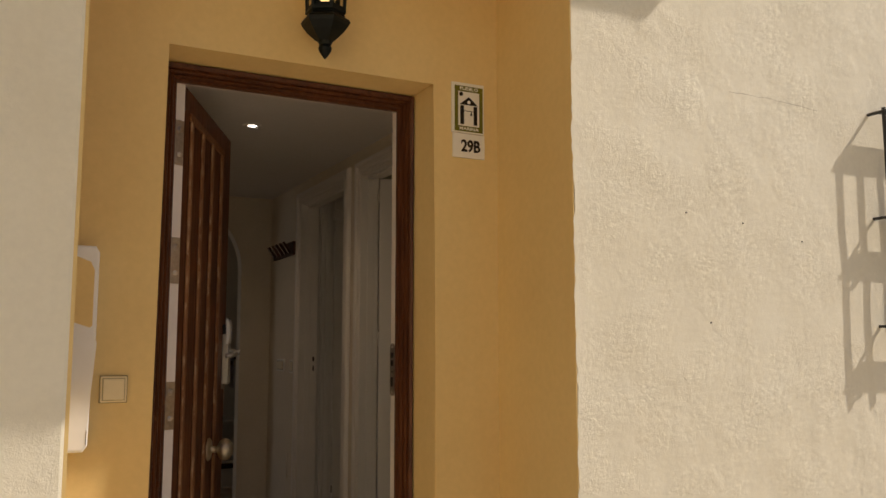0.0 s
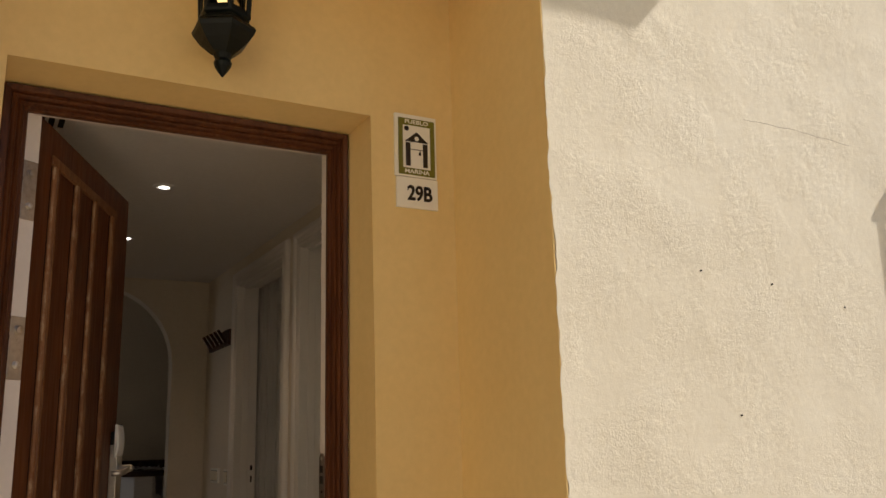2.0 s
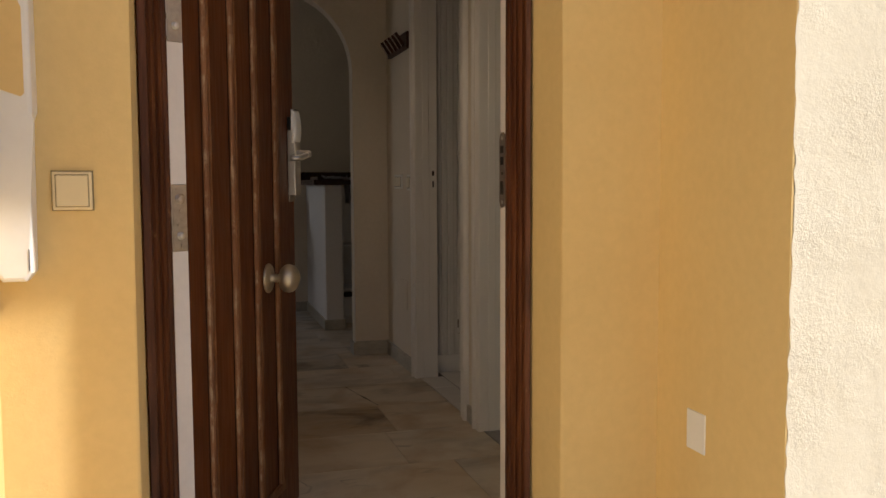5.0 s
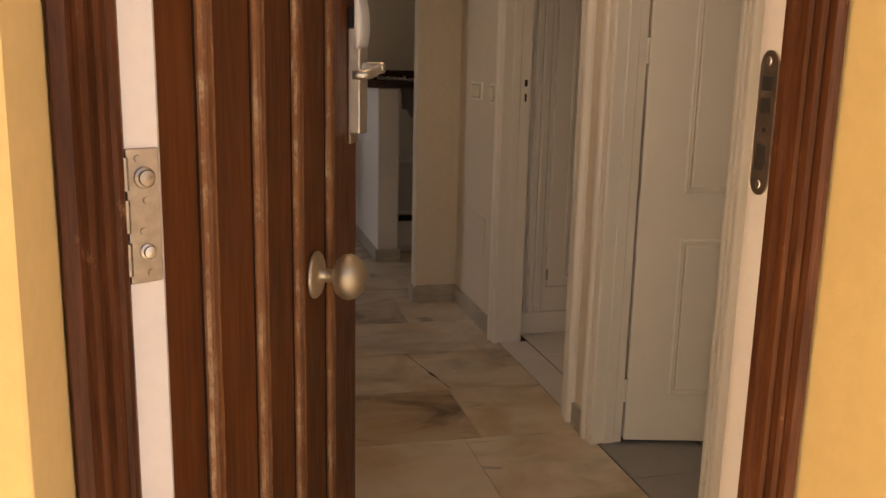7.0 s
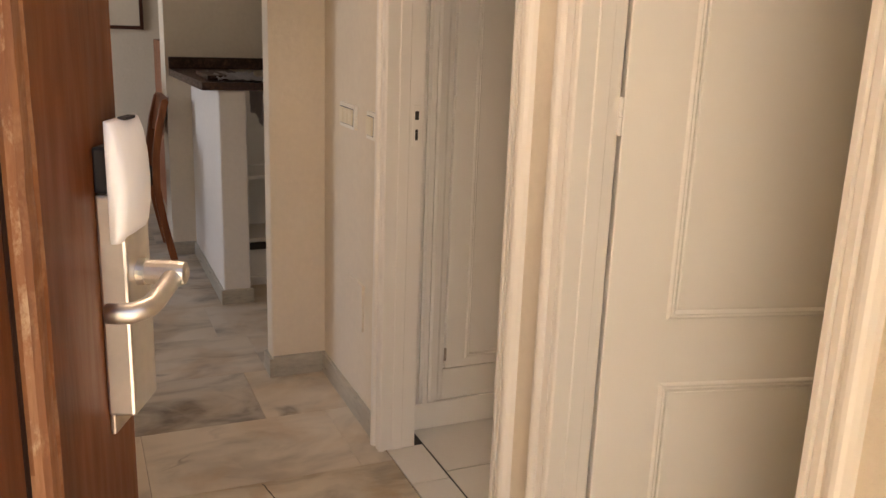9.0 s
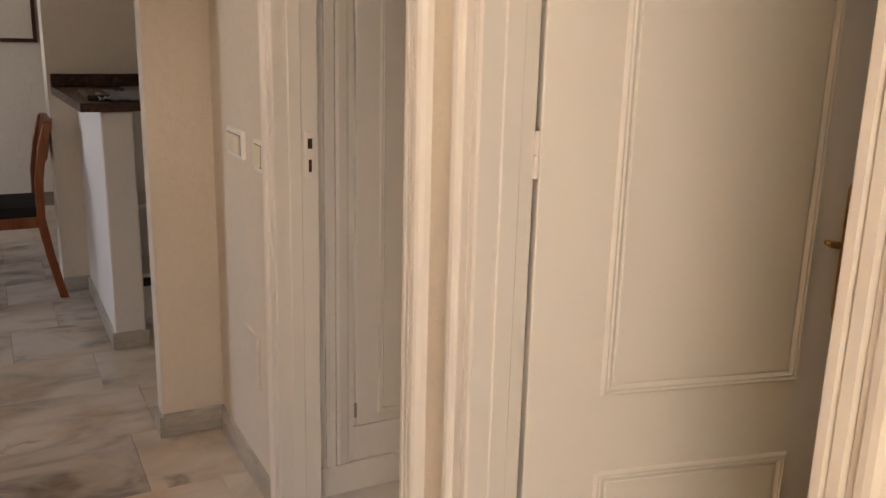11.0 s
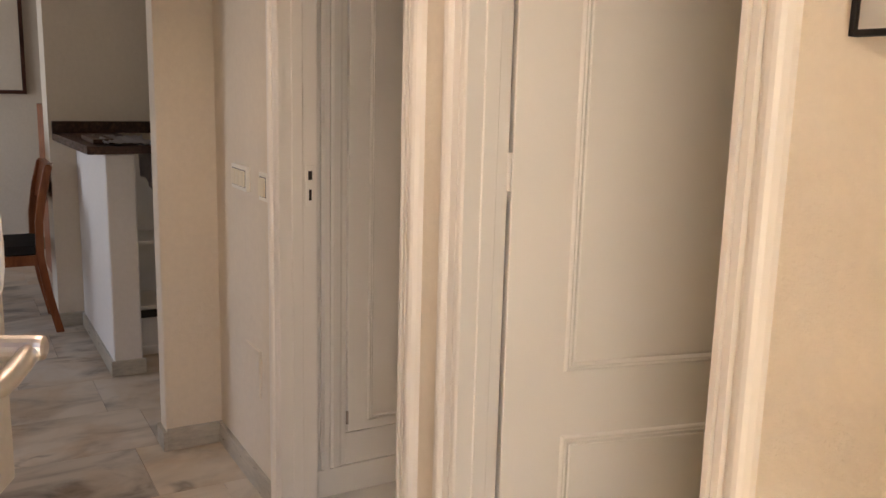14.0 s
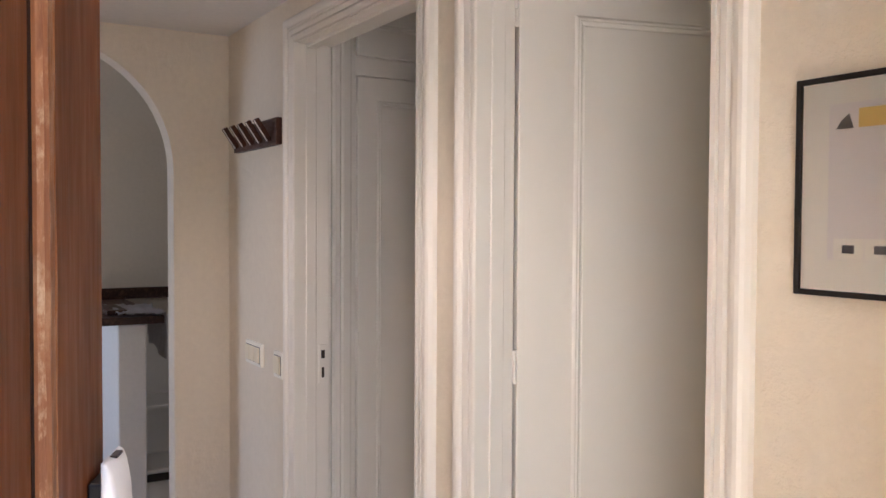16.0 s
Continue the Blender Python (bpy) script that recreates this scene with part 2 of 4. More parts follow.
PRINT = plain("lilac_grey_print", (0.74, 0.69, 0.69), 0.5, vary=0.03)
PRINT_YELLOW = plain("yellow_print", (0.72, 0.50, 0.12), 0.5, vary=0.04)
INK = plain("grey_ink", (0.12, 0.11, 0.12), 0.6, vary=0.1)
BLACK_FRAME = plain("black_frame_paint", (0.006, 0.005, 0.005), 0.6, vary=0.2)
FABRIC = plain("black_fabric", (0.02, 0.017, 0.016), 0.9, vary=0.3, relief=0.001)
PAVING = plain("pale_street_paving", (0.46, 0.38, 0.28), 0.85, vary=0.15, relief=0.002)


def glass(name, tint, rough):
    m, nt, p = shader(name)
    p.inputs["Base Color"].default_value = (*tint, 1)
    p.inputs["Transmission Weight"].default_value = 1.0
    p.inputs["Roughness"].default_value = rough
    p.inputs["IOR"].default_value = 1.45
    return m


def glow(name, colour, power):
    m, nt, p = shader(name)
    p.inputs["Base Color"].default_value = (*colour, 1)
    p.inputs["Emission Color"].default_value = (*colour, 1)
    p.inputs["Emission Strength"].default_value = power
    return m


GLASS = glass("clear_glass", (0.96, 0.97, 0.96), 0.03)
BULB = glow("warm_bulb", (1.0, 0.68, 0.28), 1.6)
SPOT_GLOW = glow("spot_bulb", (1.0, 0.94, 0.85), 6.0)
MIRROR = plain("mirror_silver", (0.86, 0.88, 0.87), 0.03, 1.0, vary=0.01)


# ---- mesh helpers ----
def thing(name, base=(0, 0, 0), label="", category="", group="", kind="", m=None):
    ob = new(name)
    ob.empty_display_size = 0.05
    ob.matrix_basis = m if m is not None else Matrix.Translation(base)
    return tagged(ob, label, category, group, kind)


def part(name, bm, material, parent=None, label="", world=True, smooth=False):
    """Links a bmesh as one mesh object; world: its vertices are given in the world's metres."""
    top = parent
    while top is not None and top.parent is not None:
        top = top.parent
    if world and top is not None:
        bm.transform(top.matrix_basis.inverted())
    bmesh.ops.recalc_face_normals(bm, faces=bm.faces[:])
    me = bpy.data.meshes.new(name)
    bm.to_mesh(me)
    bm.free()
    for mt in material if isinstance(material, (list, tuple)) else (material,):
        me.materials.append(mt)
    if smooth:
        me.polygons.foreach_set("use_smooth", [True] * len(me.polygons))
    ob = new(name, me)
    ob.parent = parent
    return tagged(ob, label)


def box(bm, a, b, bevel=0.0, seg=2, m=None):
    verts = [bm.verts.new((x, y, z)) for x in (a[0], b[0]) for y in (a[1], b[1]) for z in (a[2], b[2])]
    for f in ((0, 1, 3, 2), (4, 6, 7, 5), (0, 4, 5, 1), (2, 3, 7, 6), (0, 2, 6, 4), (1, 5, 7, 3)):
        bm.faces.new([verts[i] for i in f])
    if bevel:
        edges = list({e for v in verts for e in v.link_edges})
        made = bmesh.ops.bevel(bm, geom=edges, offset=bevel, segments=seg, affect="EDGES", profile=0.5)
        verts = list({v for f in made["faces"] for v in f.verts} | {v for v in verts if v.is_valid})
    if m is not None:
        bmesh.ops.transform(bm, matrix=m, verts=verts)
    return bm


def boxes(*pairs, bevel=0.0, seg=2, m=None):
    bm = bmesh.new()
    for a, b in pairs:
        box(bm, a, b, bevel, seg, m)
    return bm


def loft(bm, rings, close=True, caps=True):
    rows = [[bm.verts.new(p) for p in ring] for ring in rings]
    n = len(rows[0])
    for r0, r1 in zip(rows, rows[1:]):
        for i in range(n if close else n - 1):
            bm.faces.new((r0[i], r0[(i + 1) % n], r1[(i + 1) % n], r1[i]))
    if caps and close:
        bm.faces.new(rows[0][::-1])
        bm.faces.new(rows[-1])
    return rows


def slab(outline, depth_a, depth_b, to, outline_b=None):
    """A flat shape with thickness: outline of (p, q), placed by to(p, q, depth)."""
    bm = bmesh.new()
    loft(bm, [[to(p, q, depth_a) for p, q in outline], [to(p, q, depth_b) for p, q in (outline_b or outline)]])
    return bm


def ring_points(centre, across, up, r, n):
    return [centre + across * (r * math.cos(2 * math.pi * i / n)) + up * (r * math.sin(2 * math.pi * i / n)) for i in range(n)]


def tube(bm, points, radius, n=12):
    pts = [Vector(p) for p in points]
    rings = []
    for i, p in enumerate(pts):
        way = (pts[min(i + 1, len(pts) - 1)] - pts[max(i - 1, 0)]).normalized()
        side = way.cross(Vector((0, 0, 1)) if abs(way.z) < 0.9 else Vector((1, 0, 0))).normalized()
        r = radius[i] if isinstance(radius, (list, tuple)) else radius
        rings.append(ring_points(p, side, side.cross(way), r, n))
    loft(bm, rings)
    return bm


def turned(bm, profile, n=24, m=Matrix(), start=0.0):
    """A turned body from (radius, height) pairs round local z."""
    rings = [[m @ Vector((r * math.cos(start + 2 * math.pi * i / n), r * math.sin(start + 2 * math.pi * i / n), z)) for i in range(n)] for r, z in profile]
    loft(bm, rings)
    return bm


def surround(profile, a, b, h, to, kl=1.0, kr=1.0, kt=1.0, floor=0.0):
    """A moulding round three sides of an opening a..b, h high. profile: (outward, depth) pairs."""
    bm = bmesh.new()
    corners = [[to(a - u * kl, floor, v), to(a - u * kl, h + u * kt, v), to(b + u * kr, h + u * kt, v), to(b + u * kr, floor, v)] for u, v in profile]
    rings = [[c[i] for c in corners] for i in range(4)]
    loft(bm, rings)
    return bm


def wall_xz(p, q, d):
    return (p, d, q)


def wall_yz(p, q, d):
    return (d, p, q)


def structure(name, bm, material, smooth=False):
    return tagged(part(name, bm, material, None, smooth=smooth), kind="structure")

# ---- the setting: street side ----
structure("ground", boxes(((-60, -60, -0.36), (60, -0.15, -0.16))), PAVING)
structure("doorstep", boxes(((-0.255, -0.60, -0.165), (1.148, 0.0, -0.012)), bevel=0.008), SKIRT)

GX0, GX1, GZ0, GZ1 = 1.153, 3.2, -0.2, 3.1


def rough_face(x0, x1, z0, z1, step, y, amp, sign=1):
    """An uneven plastered face in the plane y, gently wavy."""
    bm = bmesh.new()
    nx, nz = int((x1 - x0) / step), int((z1 - z0) / step)
    rows = []
    for i in range(nx + 1):
        x = x0 + (x1 - x0) * i / nx
        row = []
        for k in range(nz + 1):
            z = z0 + (z1 - z0) * k / nz
            d = amp * (1.5 * noise.noise((x * 1.6, z * 1.6, 3)) + 1.3 * noise.noise((x * 6, z * 6, 7)) + 0.6 * noise.noise((x * 15 + z * 3, z * 14 - x * 2, 1)) * (0.6 + noise.noise((x * 2, z * 2, 8))))
            ex = 0.007 * noise.noise((0.3, z * 7, 2)) + 0.006 * noise.noise((0.3, z * 31, 4)) if i in (0, nx) else 0.0
            row.append(bm.verts.new((x + (ex if i == 0 else 0), y - sign * d, z)))
        rows.append(row)
    for r0, r1 in zip(rows, rows[1:]):
        for k in range(nz):
            bm.faces.new((r0[k], r1[k], r1[k + 1], r0[k + 1]))
    return bm


bm = rough_face(GX0, GX1, GZ0, GZ1, 0.0125, -0.60, 0.0019)
back = [v for v in bm.verts if abs(v.co.x - GX0) < 0.02]
box(bm, (GX0 + 0.012, -0.592, GZ0), (GX1, -0.30, GZ1))
edge = sorted((v for v in back if v.is_boundary and abs(v.co.x - GX0) < 0.012), key=lambda v: v.co.z)
inner = [bm.verts.new((GX0 + 0.004, -0.585, v.co.z)) for v in edge]
rim = [bm.verts.new(v.co) for v in edge]
for i in range(len(edge) - 1):
    bm.faces.new((rim[i], rim[i + 1], inner[i + 1], inner[i]))
structure("wall_facade_1", bm, FACADE, smooth=True)
structure("wall_facade_2", boxes(((GX1, -0.602, -0.2), (9, -0.30, 6)), ((GX0, -0.602, GZ1), (GX1, -0.30, 6))), FACADE)
structure("wall_facade_3", boxes(((-9, -0.60, -0.2), (-0.263, -0.10, 6)), bevel=0.012), FACADE)
structure("wall_facade_4", boxes(((-0.263, -0.60, 2.472), (GX0, -0.30, 6))), FACADE)
structure("wall_recess_1", boxes(((1.150, -0.5985, -0.2), (1.1545, -0.10, 2.60)), ((1.1545, -0.585, -0.2), (1.40, -0.10, 2.60))), OCHRE)
structure("wall_recess_2", boxes(((-0.30, -0.597, -0.2), (-0.259, -0.139, 2.60))), OCHRE)
structure("ceiling_recess", boxes(((-0.262, -0.594, 2.467), (1.158, -0.139, 2.62))), OCHRE)
# unseen wall, added so its sunlit face bounces light into the doorway
structure("wall_added_bounce", boxes(((-3.6, -12.0, -0.2), (-3.3, -2.6, 5.5))), FACADE)
# unseen far wall, added; its height sets how much skylight comes in
structure("wall_added_far", boxes(((-9.3, -12.3, -0.2), (9, -12.0, 4.0))), FACADE)
# a balcony slab over the entrance, unseen but for its shadow on the facade
balcony = thing("balcony", (1, -0.6, 3.18), "white plastered balcony slab over the entrance", "balcony")
part("slab", boxes(((-6, -0.90, 3.15), (2.29, -0.59, 3.33)), bevel=0.006), FACADE, balcony)
# added unseen beam, deeper above the door, to shade the left facade
beam = thing("shade_beam", (0, -1.15, 3.15), "unseen white beam added to shade the upper left facade", "beam")
part("beam", boxes(((-6, -1.31, 3.15), (1.70, -1.02, 3.33)), bevel=0.006), FACADE, beam)
for x in (-4.0, -1.9, 1.60):
    part("cantilever", boxes(((x, -1.02, 3.20), (x + 0.10, -0.895, 3.33))), FACADE, beam)

outer = [(-0.30, -0.2), (-0.012, -0.2), (-0.012, 2.065), (0.905, 2.065), (0.905, -0.2), (1.30, -0.2), (1.30, 2.62), (-0.30, 2.62)]
inner_o = [(-0.30, -0.2), (0.006, -0.2), (0.006, 2.035), (0.877, 2.035), (0.877, -0.2), (1.30, -0.2), (1.30, 2.62), (-0.30, 2.62)]
bm = slab(outer, -0.14, 0.150, wall_xz, inner_o)
soft = [e for e in bm.edges if all(abs(v.co.y + 0.14) < 1e-4 and -0.1 < v.co.x < 1.0 and v.co.z < 2.2 for v in e.verts)]
bmesh.ops.bevel(bm, geom=soft, offset=0.012, segments=3, affect="EDGES", profile=0.5)
structure("wall_entrance", bm, OCHRE)

# ---- the setting: inside ----
hall = [(0.15, -0.1), (0.745, -0.1), (0.745, 2.065), (1.425, 2.065), (1.425, -0.1), (1.61, -0.1), (1.61, 2.065), (2.425, 2.065), (2.425, -0.1), (3.11, -0.1), (3.11, 2.20), (0.15, 2.20)]
structure("wall_hall_east", slab(hall, 1.235, 1.345, wall_yz), HALL_PAINT)
structure("wall_hall_south", boxes(((-0.075, 0.1502, -0.1), (-0.004, 0.158, 2.18)), ((0.889, 0.1502, -0.1), (1.235, 0.158, 2.18)), ((-0.004, 0.1502, 2.05), (0.889, 0.158, 2.18))), HALL_PAINT)
structure("wall_hall_west", boxes(((-0.20, 0.15, -0.1), (-0.075, 3.11, 2.20))), HALL_PAINT)
arc = [(0.58 + 0.45 * math.cos(math.pi * k / 32), 1.675 + 0.45 * math.sin(math.pi * k / 32)) for k in range(33)]
ends = [(1.03, -0.1)] + arc + [(0.13, -0.1), (-3.1, -0.1), (-3.1, 2.62), (3.1, 2.62), (3.1, -0.1)]
bm = slab(ends, 3.11, 3.205, wall_xz)
soft = [e for e in bm.edges if all(0.1 < v.co.x < 1.1 for v in e.verts) and abs(e.verts[0].co.y - e.verts[1].co.y) < 1e-4 and not all(v.co.z < 0 for v in e.verts)]
bmesh.ops.bevel(bm, geom=soft, offset=0.010, segments=3, affect="EDGES", profile=0.5)
structure("wall_arch", bm, HALL_PAINT)
structure("ceiling_hall", boxes(((-0.075, 0.14, 2.18), (1.24, 3.115, 2.30))), CEIL_PAINT)
structure("ceiling_rooms", boxes(((-3.2, 3.20, 2.55), (4.2, 8.2, 2.70)), ((1.34, 0.10, 2.45), (4.2, 3.20, 2.60))), CEIL_PAINT)
structure("wall_bath_1", boxes(((1.345, 1.46, -0.1), (3.10, 1.545, 2.5)), ((1.345, 0.10, -0.1), (3.10, 0.19, 2.5))), BATH_TILE)
# the opening is added for the unseen fill lamp, no window is known here
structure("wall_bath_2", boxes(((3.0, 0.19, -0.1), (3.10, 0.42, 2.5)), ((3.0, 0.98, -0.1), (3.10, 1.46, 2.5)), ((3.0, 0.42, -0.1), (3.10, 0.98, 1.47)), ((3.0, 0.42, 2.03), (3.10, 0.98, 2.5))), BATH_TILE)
structure("wall_room", boxes(((1.345, 3.05, -0.1), (4.2, 3.10, 2.5)), ((4.1, 1.545, -0.1), (4.2, 3.05, 2.5)), ((1.3451, 1.5451, -0.1), (4.1, 1.552, 2.5))), HALL_PAINT)
structure("wall_kitchen", boxes(((0.87, 5.0, -0.1), (3.1, 5.25, 2.56))), HALL_PAINT)
structure("wall_living_north", boxes(((-3.2, 8.0, -0.1), (3.2, 8.1, 2.6))), HALL_PAINT)
structure("wall_living_east", boxes(((3.0, 3.27, -0.1), (3.1, 8.0, 2.6))), HALL_PAINT)
structure("wall_living_west", slab([(3.2, -0.1), (4.7, -0.1), (4.7, 2.15), (6.5, 2.15), (6.5, -0.1), (8.1, -0.1), (8.1, 2.6), (3.2, 2.6)], -3.1, -2.9, wall_yz), HALL_PAINT)
structure("wall_living_sill", boxes(((-3.1, 4.7, -0.1), (-2.9, 6.5, 0.6))), HALL_PAINT)
structure("ceiling_lid", boxes(((-3.2, 0.1, 2.72), (4.3, 8.2, 2.80))), CEIL_PAINT)
structure("wall_house_back", boxes(((-3.3, 0.19, -0.1), (-0.2, 0.30, 2.7)), ((4.2, 0.1, -0.1), (4.3, 8.2, 2.7))), HALL_PAINT)

# door surrounds in the hall
FLUTED = [(0.0, 0.0), (0.0, 0.012), (0.004, 0.016), (0.014, 0.017), (0.0155, 0.009), (0.0185, 0.009), (0.020, 0.016), (0.033, 0.0175), (0.0345, 0.009), (0.0375, 0.009),
          (0.039, 0.014), (0.046, 0.014), (0.0475, 0.019), (0.052, 0.0235), (0.060, 0.0255), (0.067, 0.0245), (0.072, 0.020), (0.076, 0.011), (0.076, 0.0)]


def hall_side(p, q, v):
    return (1.235 - v, p, q)


for name, a, b in (("trim_bath", 0.767, 1.380), ("trim_room", 1.632, 2.400)):
    frame_set = tagged(part(name, surround(FLUTED, a, b, 2.037, hall_side), WHITE_WOOD), kind="structure")
    lining = bmesh.new()
    for y0, y1 in ((a - 0.022, a + 0.003), (b + 0.005, b + (0.045 if b < 2 else 0.025))):
        box(lining, (1.2335, y0, 0), (1.3225 if y0 > b and b < 2 else 1.341, y1, 2.066), 0.0015, 1)
    box(lining, (1.2335, a - 0.022, 2.033), (1.350, b + 0.025, 2.066), 0.0015, 1)
    # rebate strips that the doors close against
    for y0, y1 in ((a + 0.002, a + 0.006), (b + 0.001, b + 0.006)):
        box(lining, (1.262, y0, 0), (1.296, y1, 2.034), 0.002, 1)
    box(lining, (1.262, a, 2.022), (1.296, b, 2.034), 0.002, 1)
    tagged(part(name + "_lining", lining, WHITE_WOOD), kind="structure")

strike = thing("strike_plate", (1.33, 2.394, 1.05), "small metal strike plate with two dark slots in the white jamb", "strike plate")
part("plate", boxes(((1.305, 2.4025, 0.985), (1.330, 2.4062, 1.105)), bevel=0.001), WHITE_WOOD, strike)
part("latch_slot", boxes(((1.312, 2.4015, 1.062), (1.324, 2.4030, 1.088))), HOLE, strike)
part("bolt_slot", boxes(((1.314, 2.4015, 1.002), (1.322, 2.4030, 1.034))), HOLE, strike)

# skirting of grey marble
def skirting(name, pairs):
    return structure(name, boxes(*pairs, bevel=0.002), SKIRT)


skirting("baseboard_1", [((1.222, 2.478, 0), (1.236, 3.095, 0.080))])
skirting("baseboard_2", [((1.031, 3.097, 0), (1.236, 3.111, 0.082)), ((1.017, 3.097, 0), (1.031, 3.207, 0.075))])
skirting("baseboard_3", [((1.222, 1.458, 0), (1.236, 1.552, 0.072))])
skirting("baseboard_4", [((1.222, 0.158, 0), (1.236, 0.690, 0.072))])
skirting("baseboard_5", [((0.870, 4.986, 0), (0.998, 5.001, 0.075)), ((-0.075, 0.6, 0), (-0.061, 3.11, 0.072))])

# ---- front door frame and leaf ----
frame_door = thing("front_door_frame", (0.44, 0.0, 0), "dark red-brown stained wooden door frame with scuffed mouldings", "door frame", kind="structure")
BROWN_PROFILE = [(0.0, 0.066), (0.0, 0.052), (0.004, 0.046), (0.010, 0.046), (0.014, 0.034), (0.019, 0.029), (0.024, 0.031), (0.027, 0.021), (0.033, 0.015), (0.039, 0.017),
                 (0.042, 0.007), (0.050, 0.003), (0.057, 0.001), (0.060, 0.004), (0.060, 0.066)]
part("moulded_jamb", surround(BROWN_PROFILE, 0.058, 0.843, 1.997, wall_xz, 0.97, 0.70, 0.8, -0.012), BROWN, frame_door)
bm = bmesh.new()
for z0, z1, foot in ((-0.012, 2.05, [(-0.004, 0.065), (0.057, 0.065), (0.091, 0.086), (0.091, 0.155), (-0.004, 0.155)]),
                     (-0.012, 2.05, [(0.890, 0.065), (0.844, 0.065), (0.844, 0.104), (0.872, 0.106), (0.872, 0.155), (0.890, 0.155)]),
                     (1.998, 2.05, [(0.057, 0.0655), (0.844, 0.0655), (0.844, 0.080), (0.057, 0.080)])):
    loft(bm, [[(x, y, z) for x, y in foot] for z in (z0, z1)])
part("white_lining", bm, LINING, frame_door, "white painted inner lining")
HINGE_FACE = pose(0.057, 0.065, 0, 0, 0, math.degrees(math.atan2(0.021, 0.034)))
for z0 in (0.880, 1.340, 1.726):
    plate = part("hinge_plate", boxes(((0.001, -0.0032, z0), (0.0385, 0.0004, z0 + 0.149)), bevel=0.0012, m=HINGE_FACE), OLD_STEEL, frame_door, "worn steel security hinge plate")
    for dz in (0.010, 0.058, 0.104):
        part("knuckle", tube(bmesh.new(), [HINGE_FACE @ Vector((-0.001, -0.0035, z0 + dz)), HINGE_FACE @ Vector((-0.001, -0.0035, z0 + dz + 0.036))], 0.0042, 10), OLD_STEEL, plate)
    for k, (dz, r) in enumerate(((0.117, 0.0120), (0.035, 0.0090))):
        turned(b := bmesh.new(), [(r, 0), (r, 0.003), (r * 0.75, 0.0045), (r * 0.7, 0.0075), (r * 0.2, 0.0085)], 20, HINGE_FACE @ pose(0.021, -0.003, z0 + dz, 90, 0, 0))
        part("bolt", b, STEEL if k else OLD_STEEL, plate, smooth=False)
    for dz, dx in ((0.138, 0.014), (0.092, 0.022), (0.058, 0.017), (0.011, 0.024)):
        turned(b := bmesh.new(), [(0.0042, 0), (0.0038, 0.0014), (0.001, 0.0012)], 12, HINGE_FACE @ pose(dx, -0.003, z0 + dz, 90, 0, 0))
        part("screw", b, OLD_STEEL, plate)
bm = slab([(0.086 + 0.019 * math.cos(a), 1.060 + (0.073 if math.sin(a) > 0 else -0.073) + 0.020 * math.sin(a)) for a in [math.pi * (k + 0.5) / 12 for k in range(24)]], 0.8415, 0.8445, wall_yz)
lock_plate = part("strike_plate", bm, OLD_STEEL, frame_door, "worn steel lock strike plate")
for y0, y1, z0, z1 in ((0.076, 0.096, 1.102, 1.120), (0.076, 0.096, 1.073, 1.093), (0.078, 0.096, 1.000, 1.033), (0.080, 0.088, 1.049, 1.055)):
    part("slot", boxes(((0.8405, y0, z0), (0.8420, y1, z1))), HOLE, lock_plate)
for z in (1.139, 0.981):
    turned(b := bmesh.new(), [(0.006, 0), (0.005, 0.0016), (0.001, 0.0012)], 14, pose(0.8416, 0.087, z, 0, -90, 0))
    part("screw", b, STEEL, lock_plate)

DOOR_ANGLE, LEAF = 66.0, 0.812
leaf_at = pose(0.0870, 0.1005, 0.008, 0, 0, DOOR_ANGLE)
# local x runs from the hinges to the free edge, local -y is the street face
door = thing("door_1", label="dark red-brown wooden front door standing open, with worn vertical battens", category="door", kind="structure", m=leaf_at)
part("leaf", boxes(((0, 0.0, 0), (LEAF, 0.044, 2.002)), bevel=0.002), LEAF_WOOD, door, world=False)
BATTEN = [(0.0, 0.0), (0.0, 0.004), (0.004, 0.0085), (0.008, 0.0055), (0.012, 0.010), (0.024, 0.010), (0.028, 0.0055), (0.033, 0.0085), (0.037, 0.004), (0.037, 0.0)]
for s in (0.105, 0.275, 0.437, 0.609):
    bm = bmesh.new()
    rings = []
    for k in range(61):
        z = 0.11 + 1.79 * k / 60
        rings.append([(s + u + 0.0006 * noise.noise((u * 90, z * 14, s * 9)), -v - (0.0013 * noise.noise((u * 70, z * 30, s * 5)) if v else 0), z) for u, v in BATTEN])
    loft(bm, rings)
    for f in bm.faces:
        u = f.calc_center_median().x - s
        if 0.0002 < u < 0.0062 or 0.0318 < u < 0.0366:
            f.material_index = 1
    part("batten", bm, [BATTEN_WOOD, WORN_EDGE], door, world=False)
    # dark strips paint the plank joint and the shadow line beside each batten
    for u in (s - 0.0065, s + 0.0375):
        part("joint_shade", boxes(((u, -0.0008, 0.112), (u + 0.006, 0.001, 1.898))), JOINT_SHADE_WOOD, door, world=False)
for z0, z1 in ((0.085, 0.112), (1.898, 1.925)):
    part("rail_moulding", boxes(((0.09, -0.009, z0), (0.660, 0.0, z1)), bevel=0.003), BATTEN_WOOD, door, world=False)
